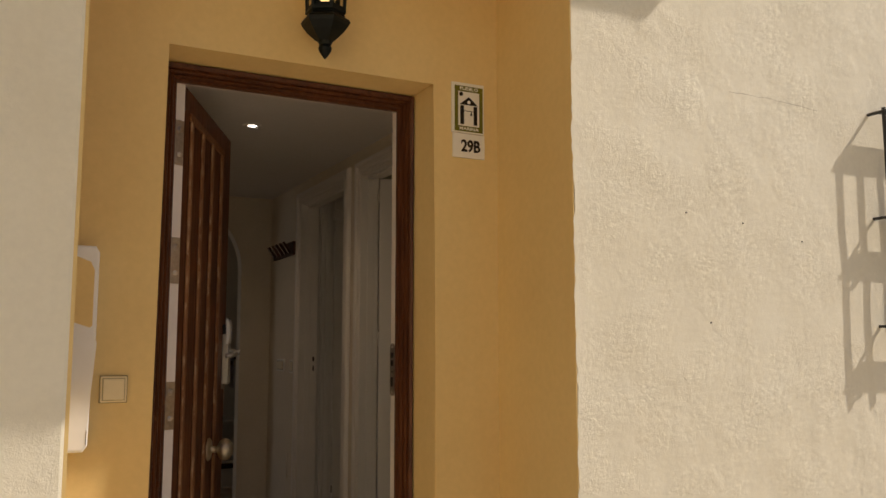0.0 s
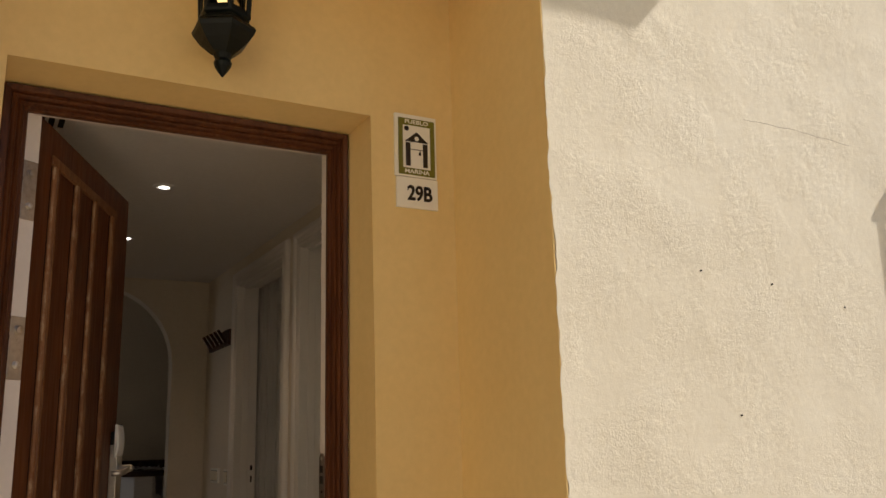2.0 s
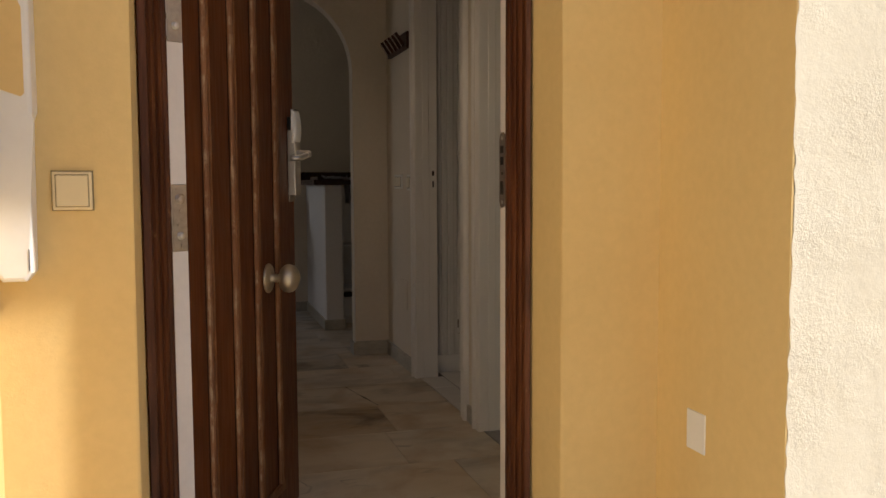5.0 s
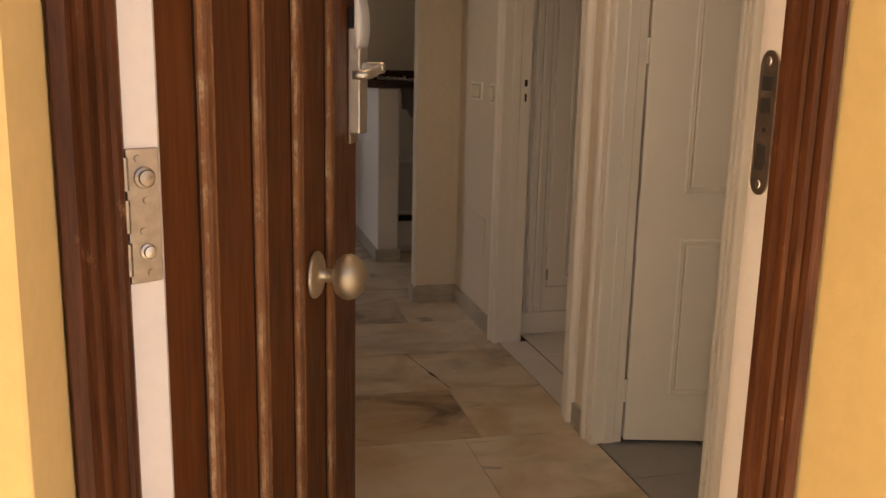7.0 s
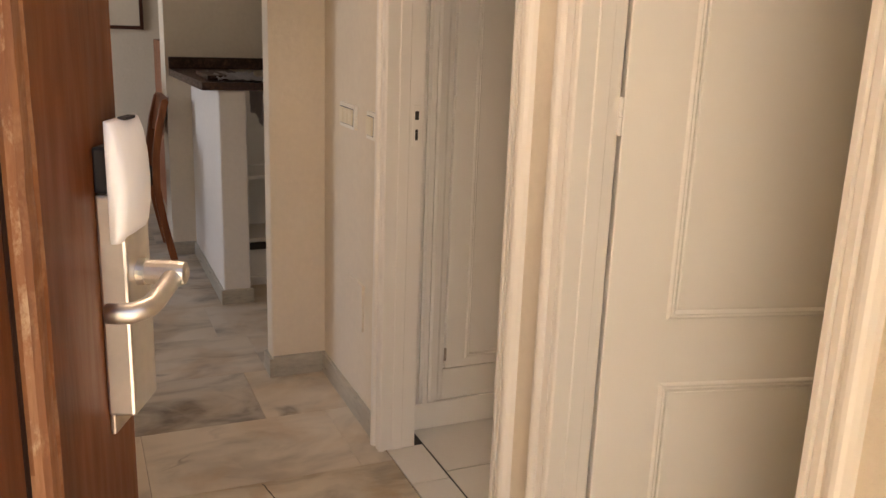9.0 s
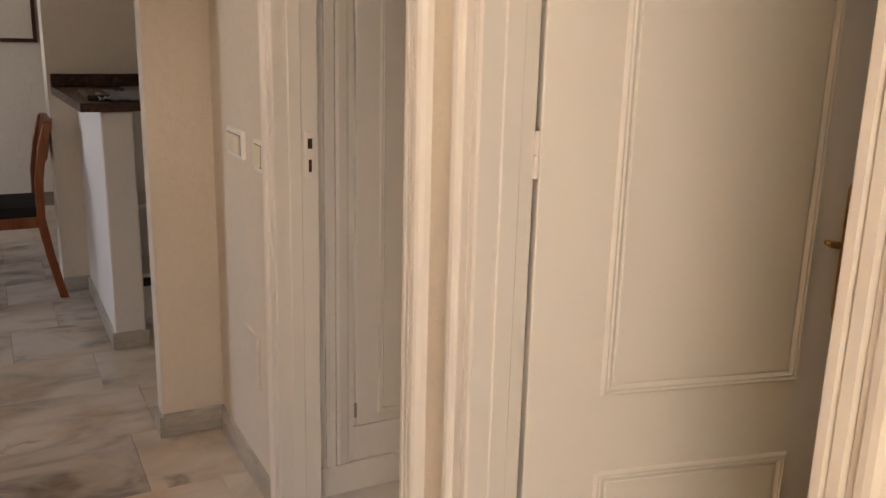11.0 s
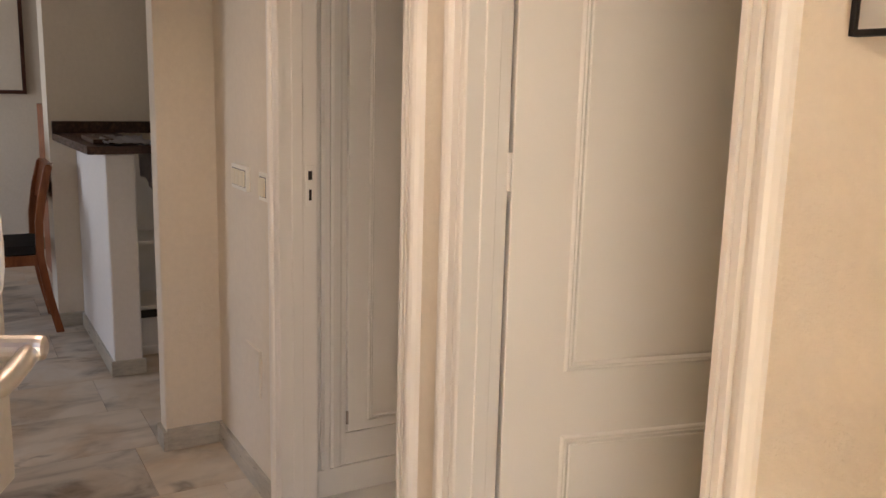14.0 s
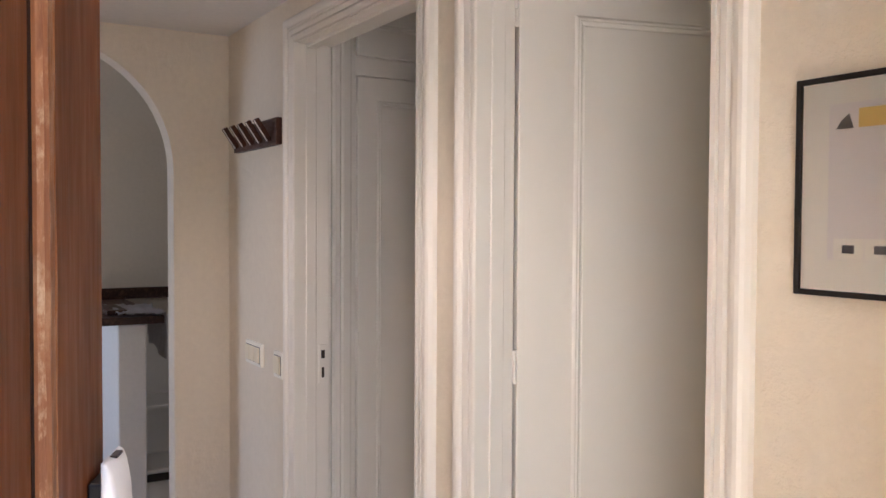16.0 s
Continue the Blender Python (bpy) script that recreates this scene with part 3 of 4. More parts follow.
rosette = part("knob", turned(bmesh.new(), [(0.0381, 0.0000), (0.0381, 0.0030), (0.0343, 0.0070), (0.0178, 0.0090), (0.0108, 0.0130), (0.0108, 0.0300), (0.0165, 0.0330), (0.0279, 0.0380), (0.0349, 0.0470), (0.0368, 0.0570), (0.0343, 0.0670), (0.0254, 0.0770), (0.0127, 0.0830), (0.0013, 0.0850)], 32,
               pose(0.545, -0.001, 0.748, 90, 0, 0) @ Matrix.Scale(1.12, 4)), KNOB_BRASS, door, "round satin brass knob", world=False, smooth=True)
lockset = part("lock_plate", boxes(((0.752, -0.025, 0.984), (LEAF - 0.002, 0.0, 1.186)), bevel=0.003), STEEL, door, "tall brushed steel electronic lock plate", world=False)
part("under_plate", boxes(((0.755, -0.005, 0.964), (LEAF - 0.004, 0.0, 0.985)), bevel=0.0015), OLD_STEEL, lockset, "older worn steel plate", world=False)
part("lock_cap", boxes(((0.752, -0.0245, 1.186), (LEAF - 0.002, 0.0, 1.226)), bevel=0.003), BLACK_PLASTIC, lockset, "black plastic cap", world=False)
bm = bmesh.new()
reader = [(0.0, 0.0), (0.0, 0.010), (0.012, 0.016), (0.035, 0.020), (0.060, 0.021), (0.090, 0.019), (0.115, 0.014), (0.128, 0.008), (0.130, 0.0)]
rings = []
for x, k in ((0.744, 0.65), (0.746, 0.85), (0.752, 0.97), (0.778, 1.0), (0.804, 0.97), (0.809, 0.85), (0.811, 0.65)):
    rings.append([(x - 0.002, -0.016 - 0.75 * v * k, 1.146 + 0.79 * u) for u, v in reader])
loft(bm, rings)
card_reader = part("card_reader", bm, WHITE_PLASTIC, lockset, "white plastic card reader", world=False, smooth=True)
part("card_slot", boxes(((0.768, -0.025, 1.2470), (0.790, -0.018, 1.2495))), HOLE, lockset, world=False)
bm = bmesh.new()
tube(bm, [(0.780, -0.022, 1.112), (0.780, -0.032, 1.112)], 0.0125, 18)
tube(bm, [(0.780, -0.030, 1.112), (0.780, -0.061, 1.112), (0.780, -0.066, 1.112), (0.780, -0.068, 1.112)], [0.0110, 0.0110, 0.010, 0.006], 18)
part("lever_neck", bm, STEEL, lockset, world=False)
bm = bmesh.new()
tube(bm, [(0.783, -0.056, 1.110), (0.759, -0.0565, 1.107), (0.735, -0.056, 1.103), (0.722, -0.054, 1.100), (0.713, -0.049, 1.099), (0.708, -0.043, 1.098), (0.706, -0.035, 1.098), (0.705, -0.024, 1.098)], [0.0088, 0.0088, 0.0088, 0.0088, 0.0088, 0.0088, 0.0086, 0.0083], 16)
part("lever", bm, STEEL, lockset, "brushed steel lever handle", world=False, smooth=True)

# ---- things on the street side ----
lantern = thing("wall_lantern", (0.462, -0.14, 2.2), "dark green-black iron wall lantern with a lit warm bulb", "wall lamp")
LX, LY = 0.462, -0.235


def hexed(profile, n=6):
    return turned(bmesh.new(), profile, n, Matrix.Translation((LX, LY, 0)), math.pi / 6)


part("finial", turned(bmesh.new(), [(0.001, 2.046), (0.010, 2.058), (0.019, 2.072), (0.022, 2.082), (0.018, 2.092), (0.021, 2.098), (0.024, 2.104)], 14, Matrix.Translation((LX, LY, 0))), LANTERN, lantern)
part("bowl", hexed([(0.022, 2.102), (0.034, 2.110), (0.058, 2.132), (0.076, 2.156), (0.080, 2.166), (0.076, 2.174), (0.064, 2.182), (0.060, 2.192), (0.066, 2.196), (0.066, 2.204), (0.02, 2.204)]), LANTERN, lantern)
for k in range(6):
    a = math.pi / 6 + k * math.pi / 3
    c, s = math.cos(a), math.sin(a)
    part("post", tube(bmesh.new(), [(LX + 0.060 * c, LY + 0.060 * s, 2.200), (LX + 0.066 * c, LY + 0.066 * s, 2.345)], 0.0055, 6), LANTERN, lantern)
    a2 = a + math.pi / 3
    p0, p1 = Vector((LX + 0.061 * c, LY + 0.061 * s, 0)), Vector((LX + 0.061 * math.cos(a2), LY + 0.061 * math.sin(a2), 0))
    bm = bmesh.new()
    for lo, hi in ((2.204, 2.216),):
        rows = [[p0 + (p1 - p0) * t + Vector((0, 0, z)) for t in (0.02, 0.98)] for z in (lo, hi)]
        bm.faces.new([bm.verts.new(v) for v in (rows[0][0], rows[0][1], rows[1][1], rows[1][0])])
    # pointed arch plate over each pane
    arch = [(0.02, 2.345), (0.02, 2.262), (0.16, 2.268), (0.30, 2.284), (0.42, 2.302), (0.50, 2.318), (0.58, 2.302), (0.70, 2.284), (0.84, 2.268), (0.98, 2.262), (0.98, 2.345)]
    bm.faces.new([bm.verts.new(p0 + (p1 - p0) * t + Vector((0, 0, z))) for t, z in arch])
    side = [(0.02, 2.204), (0.16, 2.204), (0.15, 2.268), (0.02, 2.266)]
    bm.faces.new([bm.verts.new(p0 + (p1 - p0) * t + Vector((0, 0, z))) for t, z in side])
    bm.faces.new([bm.verts.new(p0 + (p1 - p0) * (1 - t) + Vector((0, 0, z))) for t, z in side])
    bmesh.ops.solidify(bm, geom=bm.faces[:], thickness=0.003)
    part("fretted_side", bm, LANTERN, lantern)
part("roof", hexed([(0.068, 2.343), (0.082, 2.350), (0.084, 2.358), (0.070, 2.372), (0.045, 2.396), (0.022, 2.414), (0.012, 2.424), (0.014, 2.434), (0.002, 2.446)]), LANTERN, lantern)
part("bulb", turned(bmesh.new(), [(0.012, 2.206), (0.012, 2.226), (0.017, 2.240), (0.019, 2.255), (0.014, 2.272), (0.004, 2.288)], 16, Matrix.Translation((LX, LY, 0))), BULB, lantern, "warm glowing bulb", smooth=True)
bm = bmesh.new()
tube(bm, [(LX, -0.139, 2.30), (LX, -0.150, 2.30)], 0.030, 18)
tube(bm, [(LX, -0.145, 2.30), (LX, -0.17, 2.335), (LX, -0.20, 2.365)], 0.008, 10)
part("wall_bracket", bm, LANTERN, lantern)


def words(text, size, m, material, parent, name="lettering", wide=1.0, bold=0.014):
    cu = bpy.data.curves.new("text", "FONT")
    cu.body, cu.size, cu.extrude = text, size, 0.0004
    cu.align_x, cu.align_y = "CENTER", "CENTER"
    cu.offset = size * bold
    temp = bpy.data.objects.new("text", cu)
    scene.collection.objects.link(temp)
    bpy.context.view_layer.update()
    me = bpy.data.meshes.new_from_object(temp.evaluated_get(bpy.context.evaluated_depsgraph_get()))
    bpy.data.objects.remove(temp)
    bm = bmesh.new()
    bm.from_mesh(me)
    bm.transform(m @ Matrix.Diagonal((wide, 1, 1, 1)))
    return part(name, bm, material, parent)


# house number tiles
SX0, SX1, SZ0, SZ1, SZM = 0.963, 1.092, 1.802, 2.073, 1.890


def on_wall(x, z, y=-0.1485):
    return pose(x, y, z, 90, 0, 0)


sign = thing("house_sign", (1.03, -0.14, 1.9), "glazed tile house sign with olive border and number below", "sign")
tile = part("pictorial_tile", boxes(((SX0, -0.1475, SZM + 0.001), (SX1, -0.139, SZ1)), bevel=0.0012), TILE_WHITE, sign, "white tile with olive border")
part("number_tile", boxes(((SX0 + 0.004, -0.1470, SZ0), (SX1 + 0.002, -0.139, SZM - 0.001)), bevel=0.0012), TILE_WHITE, sign, "white number tile")
gx0, gx1, gz0, gz1 = SX0 + 0.010, SX1 - 0.006, SZM + 0.006, SZ1 - 0.012
hx0, hx1, hz0, hz1 = gx0 + 0.014, gx1 - 0.014, gz0 + 0.020, gz1 - 0.020
part("olive_border", boxes(((gx0, -0.1485, gz0), (hx0, -0.1470, gz1)), ((hx1, -0.1485, gz0), (gx1, -0.1470, gz1)), ((hx0, -0.1485, gz0), (hx1, -0.1470, hz0)), ((hx0, -0.1485, hz1), (hx1, -0.1470, gz1))), TILE_GREEN, tile)
hw, mid_x = hx1 - hx0, (hx0 + hx1) / 2
bm = slab([(hx0 + 0.07 * hw, hz0 + 0.077), (hx1 - 0.07 * hw, hz0 + 0.077), (mid_x, hz0 + 0.107)], -0.1486, -0.147, wall_xz)
box(bm, (hx0 + 0.10 * hw, -0.1486, hz0 + 0.006), (hx0 + 0.27 * hw, -0.147, hz0 + 0.074))
box(bm, (hx1 - 0.27 * hw, -0.1486, hz0 + 0.006), (hx1 - 0.10 * hw, -0.147, hz0 + 0.074))
box(bm, (hx0 + 0.27 * hw, -0.1486, hz0 + 0.054), (hx1 - 0.27 * hw, -0.147, hz0 + 0.056))
loft(bm, [[(mid_x + dx, y, hz0 + dz) for dx, dz in ((0.005, 0.040), (0.014, 0.040), (0.0105, 0.054))] for y in (-0.1486, -0.147)])
turned(bm, [(0.0075, 0.0), (0.0075, 0.0016)], 18, pose(hx0 + 0.012, -0.147, hz1 - 0.010, 90, 0, 0))
part("house_emblem", bm, TILE_BLACK, tile)
part("emblem_window", turned(bmesh.new(), [(0.0065, 0.0), (0.0065, 0.0006)], 18, pose(mid_x, -0.1486, hz0 + 0.087, 90, 0, 0)), TILE_WHITE, tile)
words("PUEBLO", 0.0165, on_wall((gx0 + gx1) / 2, gz1 - 0.010, -0.1488), TILE_WHITE, tile, wide=1.25)
words("MARINA", 0.0165, on_wall((gx0 + gx1) / 2, gz0 + 0.010, -0.1488), TILE_WHITE, tile, wide=1.25)
words("29B", 0.058, on_wall(SX0 + 0.073, (SZ0 + SZM) / 2 - 0.004, -0.1477), TILE_BLACK, sign, "number", 0.84, 0.022)
words("29B", 0.058, on_wall(SX0 + 0.0745, (SZ0 + SZM) / 2 - 0.003, -0.1479), TILE_BLACK, sign, "number", 0.84, 0.022)

switch = thing("light_switch", (-0.117, -0.14, 1.02), "square cream plastic light switch on the ochre wall", "switch")
# a slightly larger brown plate draws the outline round the switch
part("backplate", boxes(((-0.1550, -0.1435, 0.9800), (-0.0800, -0.139, 1.0570)), bevel=0.001), EDGE_PLASTIC, switch, "brown edge of the plate behind")
part("frame", boxes(((-0.153, -0.150, 0.982), (-0.082, -0.1425, 1.055)), bevel=0.003), CREAM_PLASTIC, switch)
part("rocker_gap", boxes(((-0.1475, -0.1506, 0.9875), (-0.0875, -0.1495, 1.0495))), EDGE_PLASTIC, switch)
part("rocker", boxes(((-0.146, -0.1535, 0.989), (-0.089, -0.149, 1.048)), bevel=0.002), CREAM_PLASTIC, switch)

# white plastic box with a hand opening
dispenser = thing("wall_box", (-0.22, -0.14, 0.86), "white plastic wall box with a rounded hand opening at the top", "box")
shape = [(-0.248, 0.868), (-0.236, 0.852), (-0.196, 0.852), (-0.184, 0.868), (-0.180, 1.150), (-0.174, 1.165), (-0.174, 1.400), (-0.184, 1.418), (-0.240, 1.418), (-0.250, 1.400)]
bm = bmesh.new()
rows = [[(x, y, z) for x, z in shape] for y in (-0.139, -0.200)]
loft(bm, rows)
bmesh.ops.bevel(bm, geom=[e for e in bm.edges if all(abs(v.co.y + 0.2) < 1e-4 for v in e.verts)], offset=0.008, segments=3, affect="EDGES", profile=0.5)
part("shell", bm, WHITE_PLASTIC, dispenser)
part("hand_opening", slab([(-0.236, 1.205), (-0.192, 1.190), (-0.186, 1.196), (-0.186, 1.350), (-0.196, 1.372), (-0.236, 1.388)], -0.2012, -0.199, wall_xz), OCHRE, dispenser, "ochre opening")
part("seam", boxes(((-0.1895, -0.2010, 0.872), (-0.188, -0.199, 0.912))), INK, dispenser)

cover = thing("blank_cover", (1.155, -0.3, 0.48), "small white blank plate on the ochre return wall", "wall plate")
part("plate", boxes(((1.147, -0.342, 0.440), (1.1575, -0.272, 0.528)), bevel=0.002), WHITE_PLASTIC, cover)

# window grille of black iron
grille = thing("window_grille", (3.0, -0.6, 1.2), "black iron window grille on brackets on the white facade", "grille")
GD = 0.078
for z in (2.030, 1.622, 1.212):
    part("cross_bar", boxes(((2.545, -0.60 - GD, z), (3.75, -0.60 - GD + 0.036, z + 0.010)), bevel=0.001), IRON, grille)
    part("bracket", boxes(((2.541, -0.60 - GD, z), (2.553, -0.585, z + 0.010)), bevel=0.001), IRON, grille)
for k in range(11):
    x = 2.552 + 0.115 * k
    part("upright", tube(bmesh.new(), [(x, -0.60 - GD + 0.012, 1.13), (x, -0.60 - GD + 0.012, 2.05)], 0.0075, 8), IRON, grille)
for z in (1.60, 1.20):
    curl = [(2.552 + 0.030 + 0.030 * (1 - k / 26) * math.cos(3.1 + k * 0.28), -0.60 - GD + 0.016, z - 0.035 - 0.030 * (1 - k / 26) * math.sin(3.1 + k * 0.28)) for k in range(22)]
    part("scroll", tube(bmesh.new(), curl, 0.005, 6), IRON, grille)

# nails and chips left in the facade
for k, (x, z) in enumerate(((1.606, 1.584), (1.862, 1.565), (2.148, 1.517), (1.70, 1.22))):
    nail = thing("old_nail", (x, -0.60, z), "rusty old nail stub in the white facade", "nail", "nail stubs in the facade")
    part("stub", tube(bmesh.new(), [(x, -0.585, z), (x, -0.6035, z)], 0.0026 if k < 4 else 0.0020, 6), HOLE, nail)
bm = bmesh.new()
pts = [(1.82 + 0.44 * k / 40, 2.028 + 0.004 * math.sin(k * 0.085) - 0.0003 * k + 0.006 * noise.noise((k * 0.2, 1, 1)) + 0.004 * noise.noise((k * 0.8, 1, 1))) for k in range(41)]
for (x0, z0), (x1, z1) in zip(pts, pts[1:]):
    w = 0.0005 + 0.0005 * noise.noise((x0 * 40, 2, 2))
    bm.faces.new([bm.verts.new(v) for v in ((x0, -0.6046, z0 - w), (x1, -0.6046, z1 - w), (x1, -0.6046, z1 + w), (x0, -0.6046, z0 + w))])
tagged(part("plaster_crack", bm, GROUT), kind="structure")

# ---- bathroom door and bathroom ----
bath_leaf = thing("door_2", label="white painted panelled door standing open into the bathroom", category="door", kind="structure", m=pose(1.327, 1.3775, 0.010, 0, 0, -13.2))


def panel_ring(x0, x1, z0, z1, y, deep=0.006, wide=0.020):
    """A raised moulding round a panel, in local metres; y is the face."""
    prof = [(0.0, 0.0), (0.003, deep * 0.7), (0.006, deep), (0.010, deep * 0.75), (0.013, deep), (wide - 0.003, deep * 0.5), (wide, 0.0)]
    bm = bmesh.new()
    rings = []
    for cx, cz, sx, sz in ((x0, z0, 1, 1), (x1, z0, -1, 1), (x1, z1, -1, -1), (x0, z1, 1, -1)):
        rings.append([(cx + sx * u, y - v, cz + sz * u) for u, v in prof])
    loft(bm, rings + rings[:1], close=False, caps=False)
    bmesh.ops.remove_doubles(bm, verts=bm.verts[:], dist=1e-6)
    return bm


part("leaf", boxes(((0, 0, 0), (0.623, 0.036, 2.018)), bevel=0.0025), WHITE_WOOD, bath_leaf, world=False)
for z0, z1 in ((0.772, 1.922), (0.150, 0.636)):
    part("panel_moulding", panel_ring(0.127, 0.502, z0, z1, 0.0005), WHITE_WOOD, bath_leaf, world=False)
    part("panel", boxes(((0.149, -0.003, z0 + 0.022), (0.480, 0.002, z1 - 0.022)), bevel=0.002), WHITE_WOOD, bath_leaf, world=False)
hp = [(0.020 * math.cos(a), 0.020 * math.sin(a)) for a in [math.pi * k / 12 for k in range(13)]]
plate_shape = [(x, z + 0.108) for x, z in hp] + [(-x, -z - 0.108) for x, z in hp]
handle = part("handle_plate", slab([(0.574 + x, 1.002 + z) for x, z in plate_shape], -0.0045, 0.001, wall_xz), BRASS, bath_leaf, "worn brass handle plate", world=False)
bm = bmesh.new()
tube(bm, [(0.574, -0.004, 1.026), (0.574, -0.034, 1.026)], 0.008, 12)
tube(bm, [(0.577, -0.034, 1.026), (0.559, -0.037, 1.027), (0.534, -0.036, 1.022), (0.509, -0.033, 1.026), (0.497, -0.032, 1.030)], [0.008, 0.0085, 0.007, 0.006, 0.004], 12)
part("lever", bm, BRASS, handle, world=False, smooth=True)
for z in (0.16, 1.175, 1.925):
    b = bmesh.new()
    tube(b, [(-0.0045, 0.004, z - 0.036), (-0.0045, 0.004, z - 0.0015)], 0.0048, 12)
    tube(b, [(-0.0045, 0.004, z + 0.0015), (-0.0045, 0.004, z + 0.036)], 0.0048, 12)
    box(b, (-0.005, 0.003, z - 0.035), (0.003, 0.009, z + 0.035))
    part("hinge", b, WHITE_WOOD, bath_leaf, world=False)

BX, BY = 2.32, 1.46
basin = thing("pedestal_basin", (BX, 1.2, 0), "pink-beige ceramic pedestal wash basin under the mirror", "wash basin")
bm = bmesh.new()
rings = []
for z, kx, ky in ((0.705, 0.45, 0.50), (0.735, 0.72, 0.75), (0.785, 0.92, 0.93), (0.835, 0.985, 0.985), (0.862, 1.0, 1.0), (0.871, 0.985, 0.985), (0.871, 0.87, 0.87), (0.835, 0.80, 0.80), (0.775, 0.62, 0.62), (0.745, 0.2, 0.2)):
    rings.append([(BX + 0.29 * kx * math.cos(a), BY - 0.235 + 0.235 * ky * math.sin(a), z) for a in [2 * math.pi * k / 48 for k in range(48)]])
loft(bm, rings)
part("bowl", bm, CERAMIC, basin, smooth=True)
part("tap_ledge", boxes(((BX - 0.25, BY - 0.075, 0.75), (BX + 0.25, BY - 0.001, 0.875)), bevel=0.012), CERAMIC, basin)
part("pedestal", turned(bmesh.new(), [(0.125, 0.0), (0.120, 0.03), (0.100, 0.12), (0.095, 0.40), (0.105, 0.60), (0.13, 0.71)], 32, Matrix.Translation((BX, BY - 0.18, 0))), CERAMIC, basin, smooth=True)
tap = thing("mixer_tap", (BX, BY - 0.05, 0.875), "chrome single-lever mixer tap on the basin", "tap")
bm = turned(bmesh.new(), [(0.028, 0.873), (0.026, 0.880), (0.022, 0.895), (0.022, 0.940), (0.018, 0.950)], 20, Matrix.Translation((BX, BY - 0.055, 0)))
part("body", bm, CHROME, tap, smooth=True)
part("spout", tube(bmesh.new(), [(BX, BY - 0.055, 0.907), (BX, BY - 0.10, 0.920), (BX, BY - 0.15, 0.925), (BX, BY - 0.178, 0.917), (BX, BY - 0.184, 0.901)], [0.017, 0.016, 0.014, 0.013, 0.012], 14), CHROME, tap, smooth=True)
part("lever", tube(bmesh.new(), [(BX, BY - 0.045, 0.943), (BX, BY - 0.065, 0.970), (BX, BY - 0.11, 0.985), (BX, BY - 0.165, 0.980)], [0.018, 0.014, 0.008, 0.006], 12), CHROME, tap, smooth=True)
plug = thing("basin_plug", (BX + 0.02, BY - 0.14, 0.875), "black rubber plug with a thin chain on the basin", "plug")
part("stopper", turned(bmesh.new(), [(0.018, 0.875), (0.021, 0.881), (0.018, 0.891), (0.006, 0.893)], 16, Matrix.Translation((BX + 0.03, BY - 0.10, 0))), BLACK_PLASTIC, plug)
part("chain", tube(bmesh.new(), [(BX + 0.02, BY - 0.10, 0.893), (BX - 0.02, BY - 0.14, 0.880), (BX - 0.01, BY - 0.20, 0.835), (BX + 0.03, BY - 0.20, 0.815), (BX + 0.04, BY - 0.14, 0.880)], 0.0016, 6), IRON, plug)
valve = thing("stop_valve", (BX - 0.10, BY - 0.03, 0.55), "dark stop valve on the wall under the basin", "valve")
part("body", tube(bmesh.new(), [(BX - 0.10, BY, 0.565), (BX - 0.10, BY - 0.07, 0.560)], 0.018, 12), IRON, valve)
part("knob", tube(bmesh.new(), [(BX - 0.10, BY - 0.06, 0.562), (BX - 0.10, BY - 0.085, 0.562)], 0.024, 12), IRON, valve)
SX = BX + 0.09
soap = thing("soap_holder", (SX + 0.02, BY, 1.15), "chrome wire soap holder on the tiled wall", "soap holder")
part("rose", tube(bmesh.new(), [(SX + 0.0, BY, 1.142), (SX + 0.0, BY - 0.03, 1.142)], 0.014, 12), CHROME, soap)
part("dish", tube(bmesh.new(), [(SX, BY - 0.03, 1.142), (SX + 0.02, BY - 0.09, 1.130), (SX + 0.10, BY - 0.10, 1.128), (SX + 0.13, BY - 0.05, 1.130), (SX + 0.08, BY - 0.02, 1.130)], 0.005, 8), CHROME, soap)
mirror = thing("round_mirror", (2.16, BY, 1.6), "round frameless mirror on the bathroom wall", "mirror")
part("silvered_disc", turned(bmesh.new(), [(0.330, 0.0), (0.330, 0.006), (0.322, 0.008), (0.001, 0.008)], 48, pose(2.19, BY - 0.001, 1.53, 90, 0, 0)), MIRROR, mirror)

# ---- the room behind the second opening ----
wardrobe = thing("built_in_wardrobe", (1.8, 2.5, 0), "white built-in wardrobe with panelled doors and moulded frame", "wardrobe")
part("carcass", boxes(((1.385, 2.530, 0.0), (3.2, 3.05, 2.45))), WHITE_WOOD, wardrobe)
part("plinth", boxes(((1.350, 2.508, 0.0), (3.2, 2.530, 0.095)), bevel=0.002), WHITE_WOOD, wardrobe)
STILE = [(0.0, 0.0), (0.0, 0.016), (0.012, 0.022), (0.020, 0.014), (0.028, 0.024), (0.044, 0.024), (0.052, 0.014), (0.060, 0.020), (0.082, 0.016), (0.092, 0.010), (0.105, 0.008), (0.105, 0.0)]
bm = bmesh.new()
loft(bm, [[(1.378 + u, 2.530 - v, z) for u, v in STILE] for z in (0.095, 2.45)])
part("moulded_stile", bm, WHITE_WOOD, wardrobe)
part("bottom_rail", boxes(((1.483, 2.520, 0.095), (3.2, 2.531, 0.205)), bevel=0.002), WHITE_WOOD, wardrobe)
part("top_rail", boxes(((1.483, 2.520, 1.975), (3.2, 2.531, 2.035)), bevel=0.002), WHITE_WOOD, wardrobe)
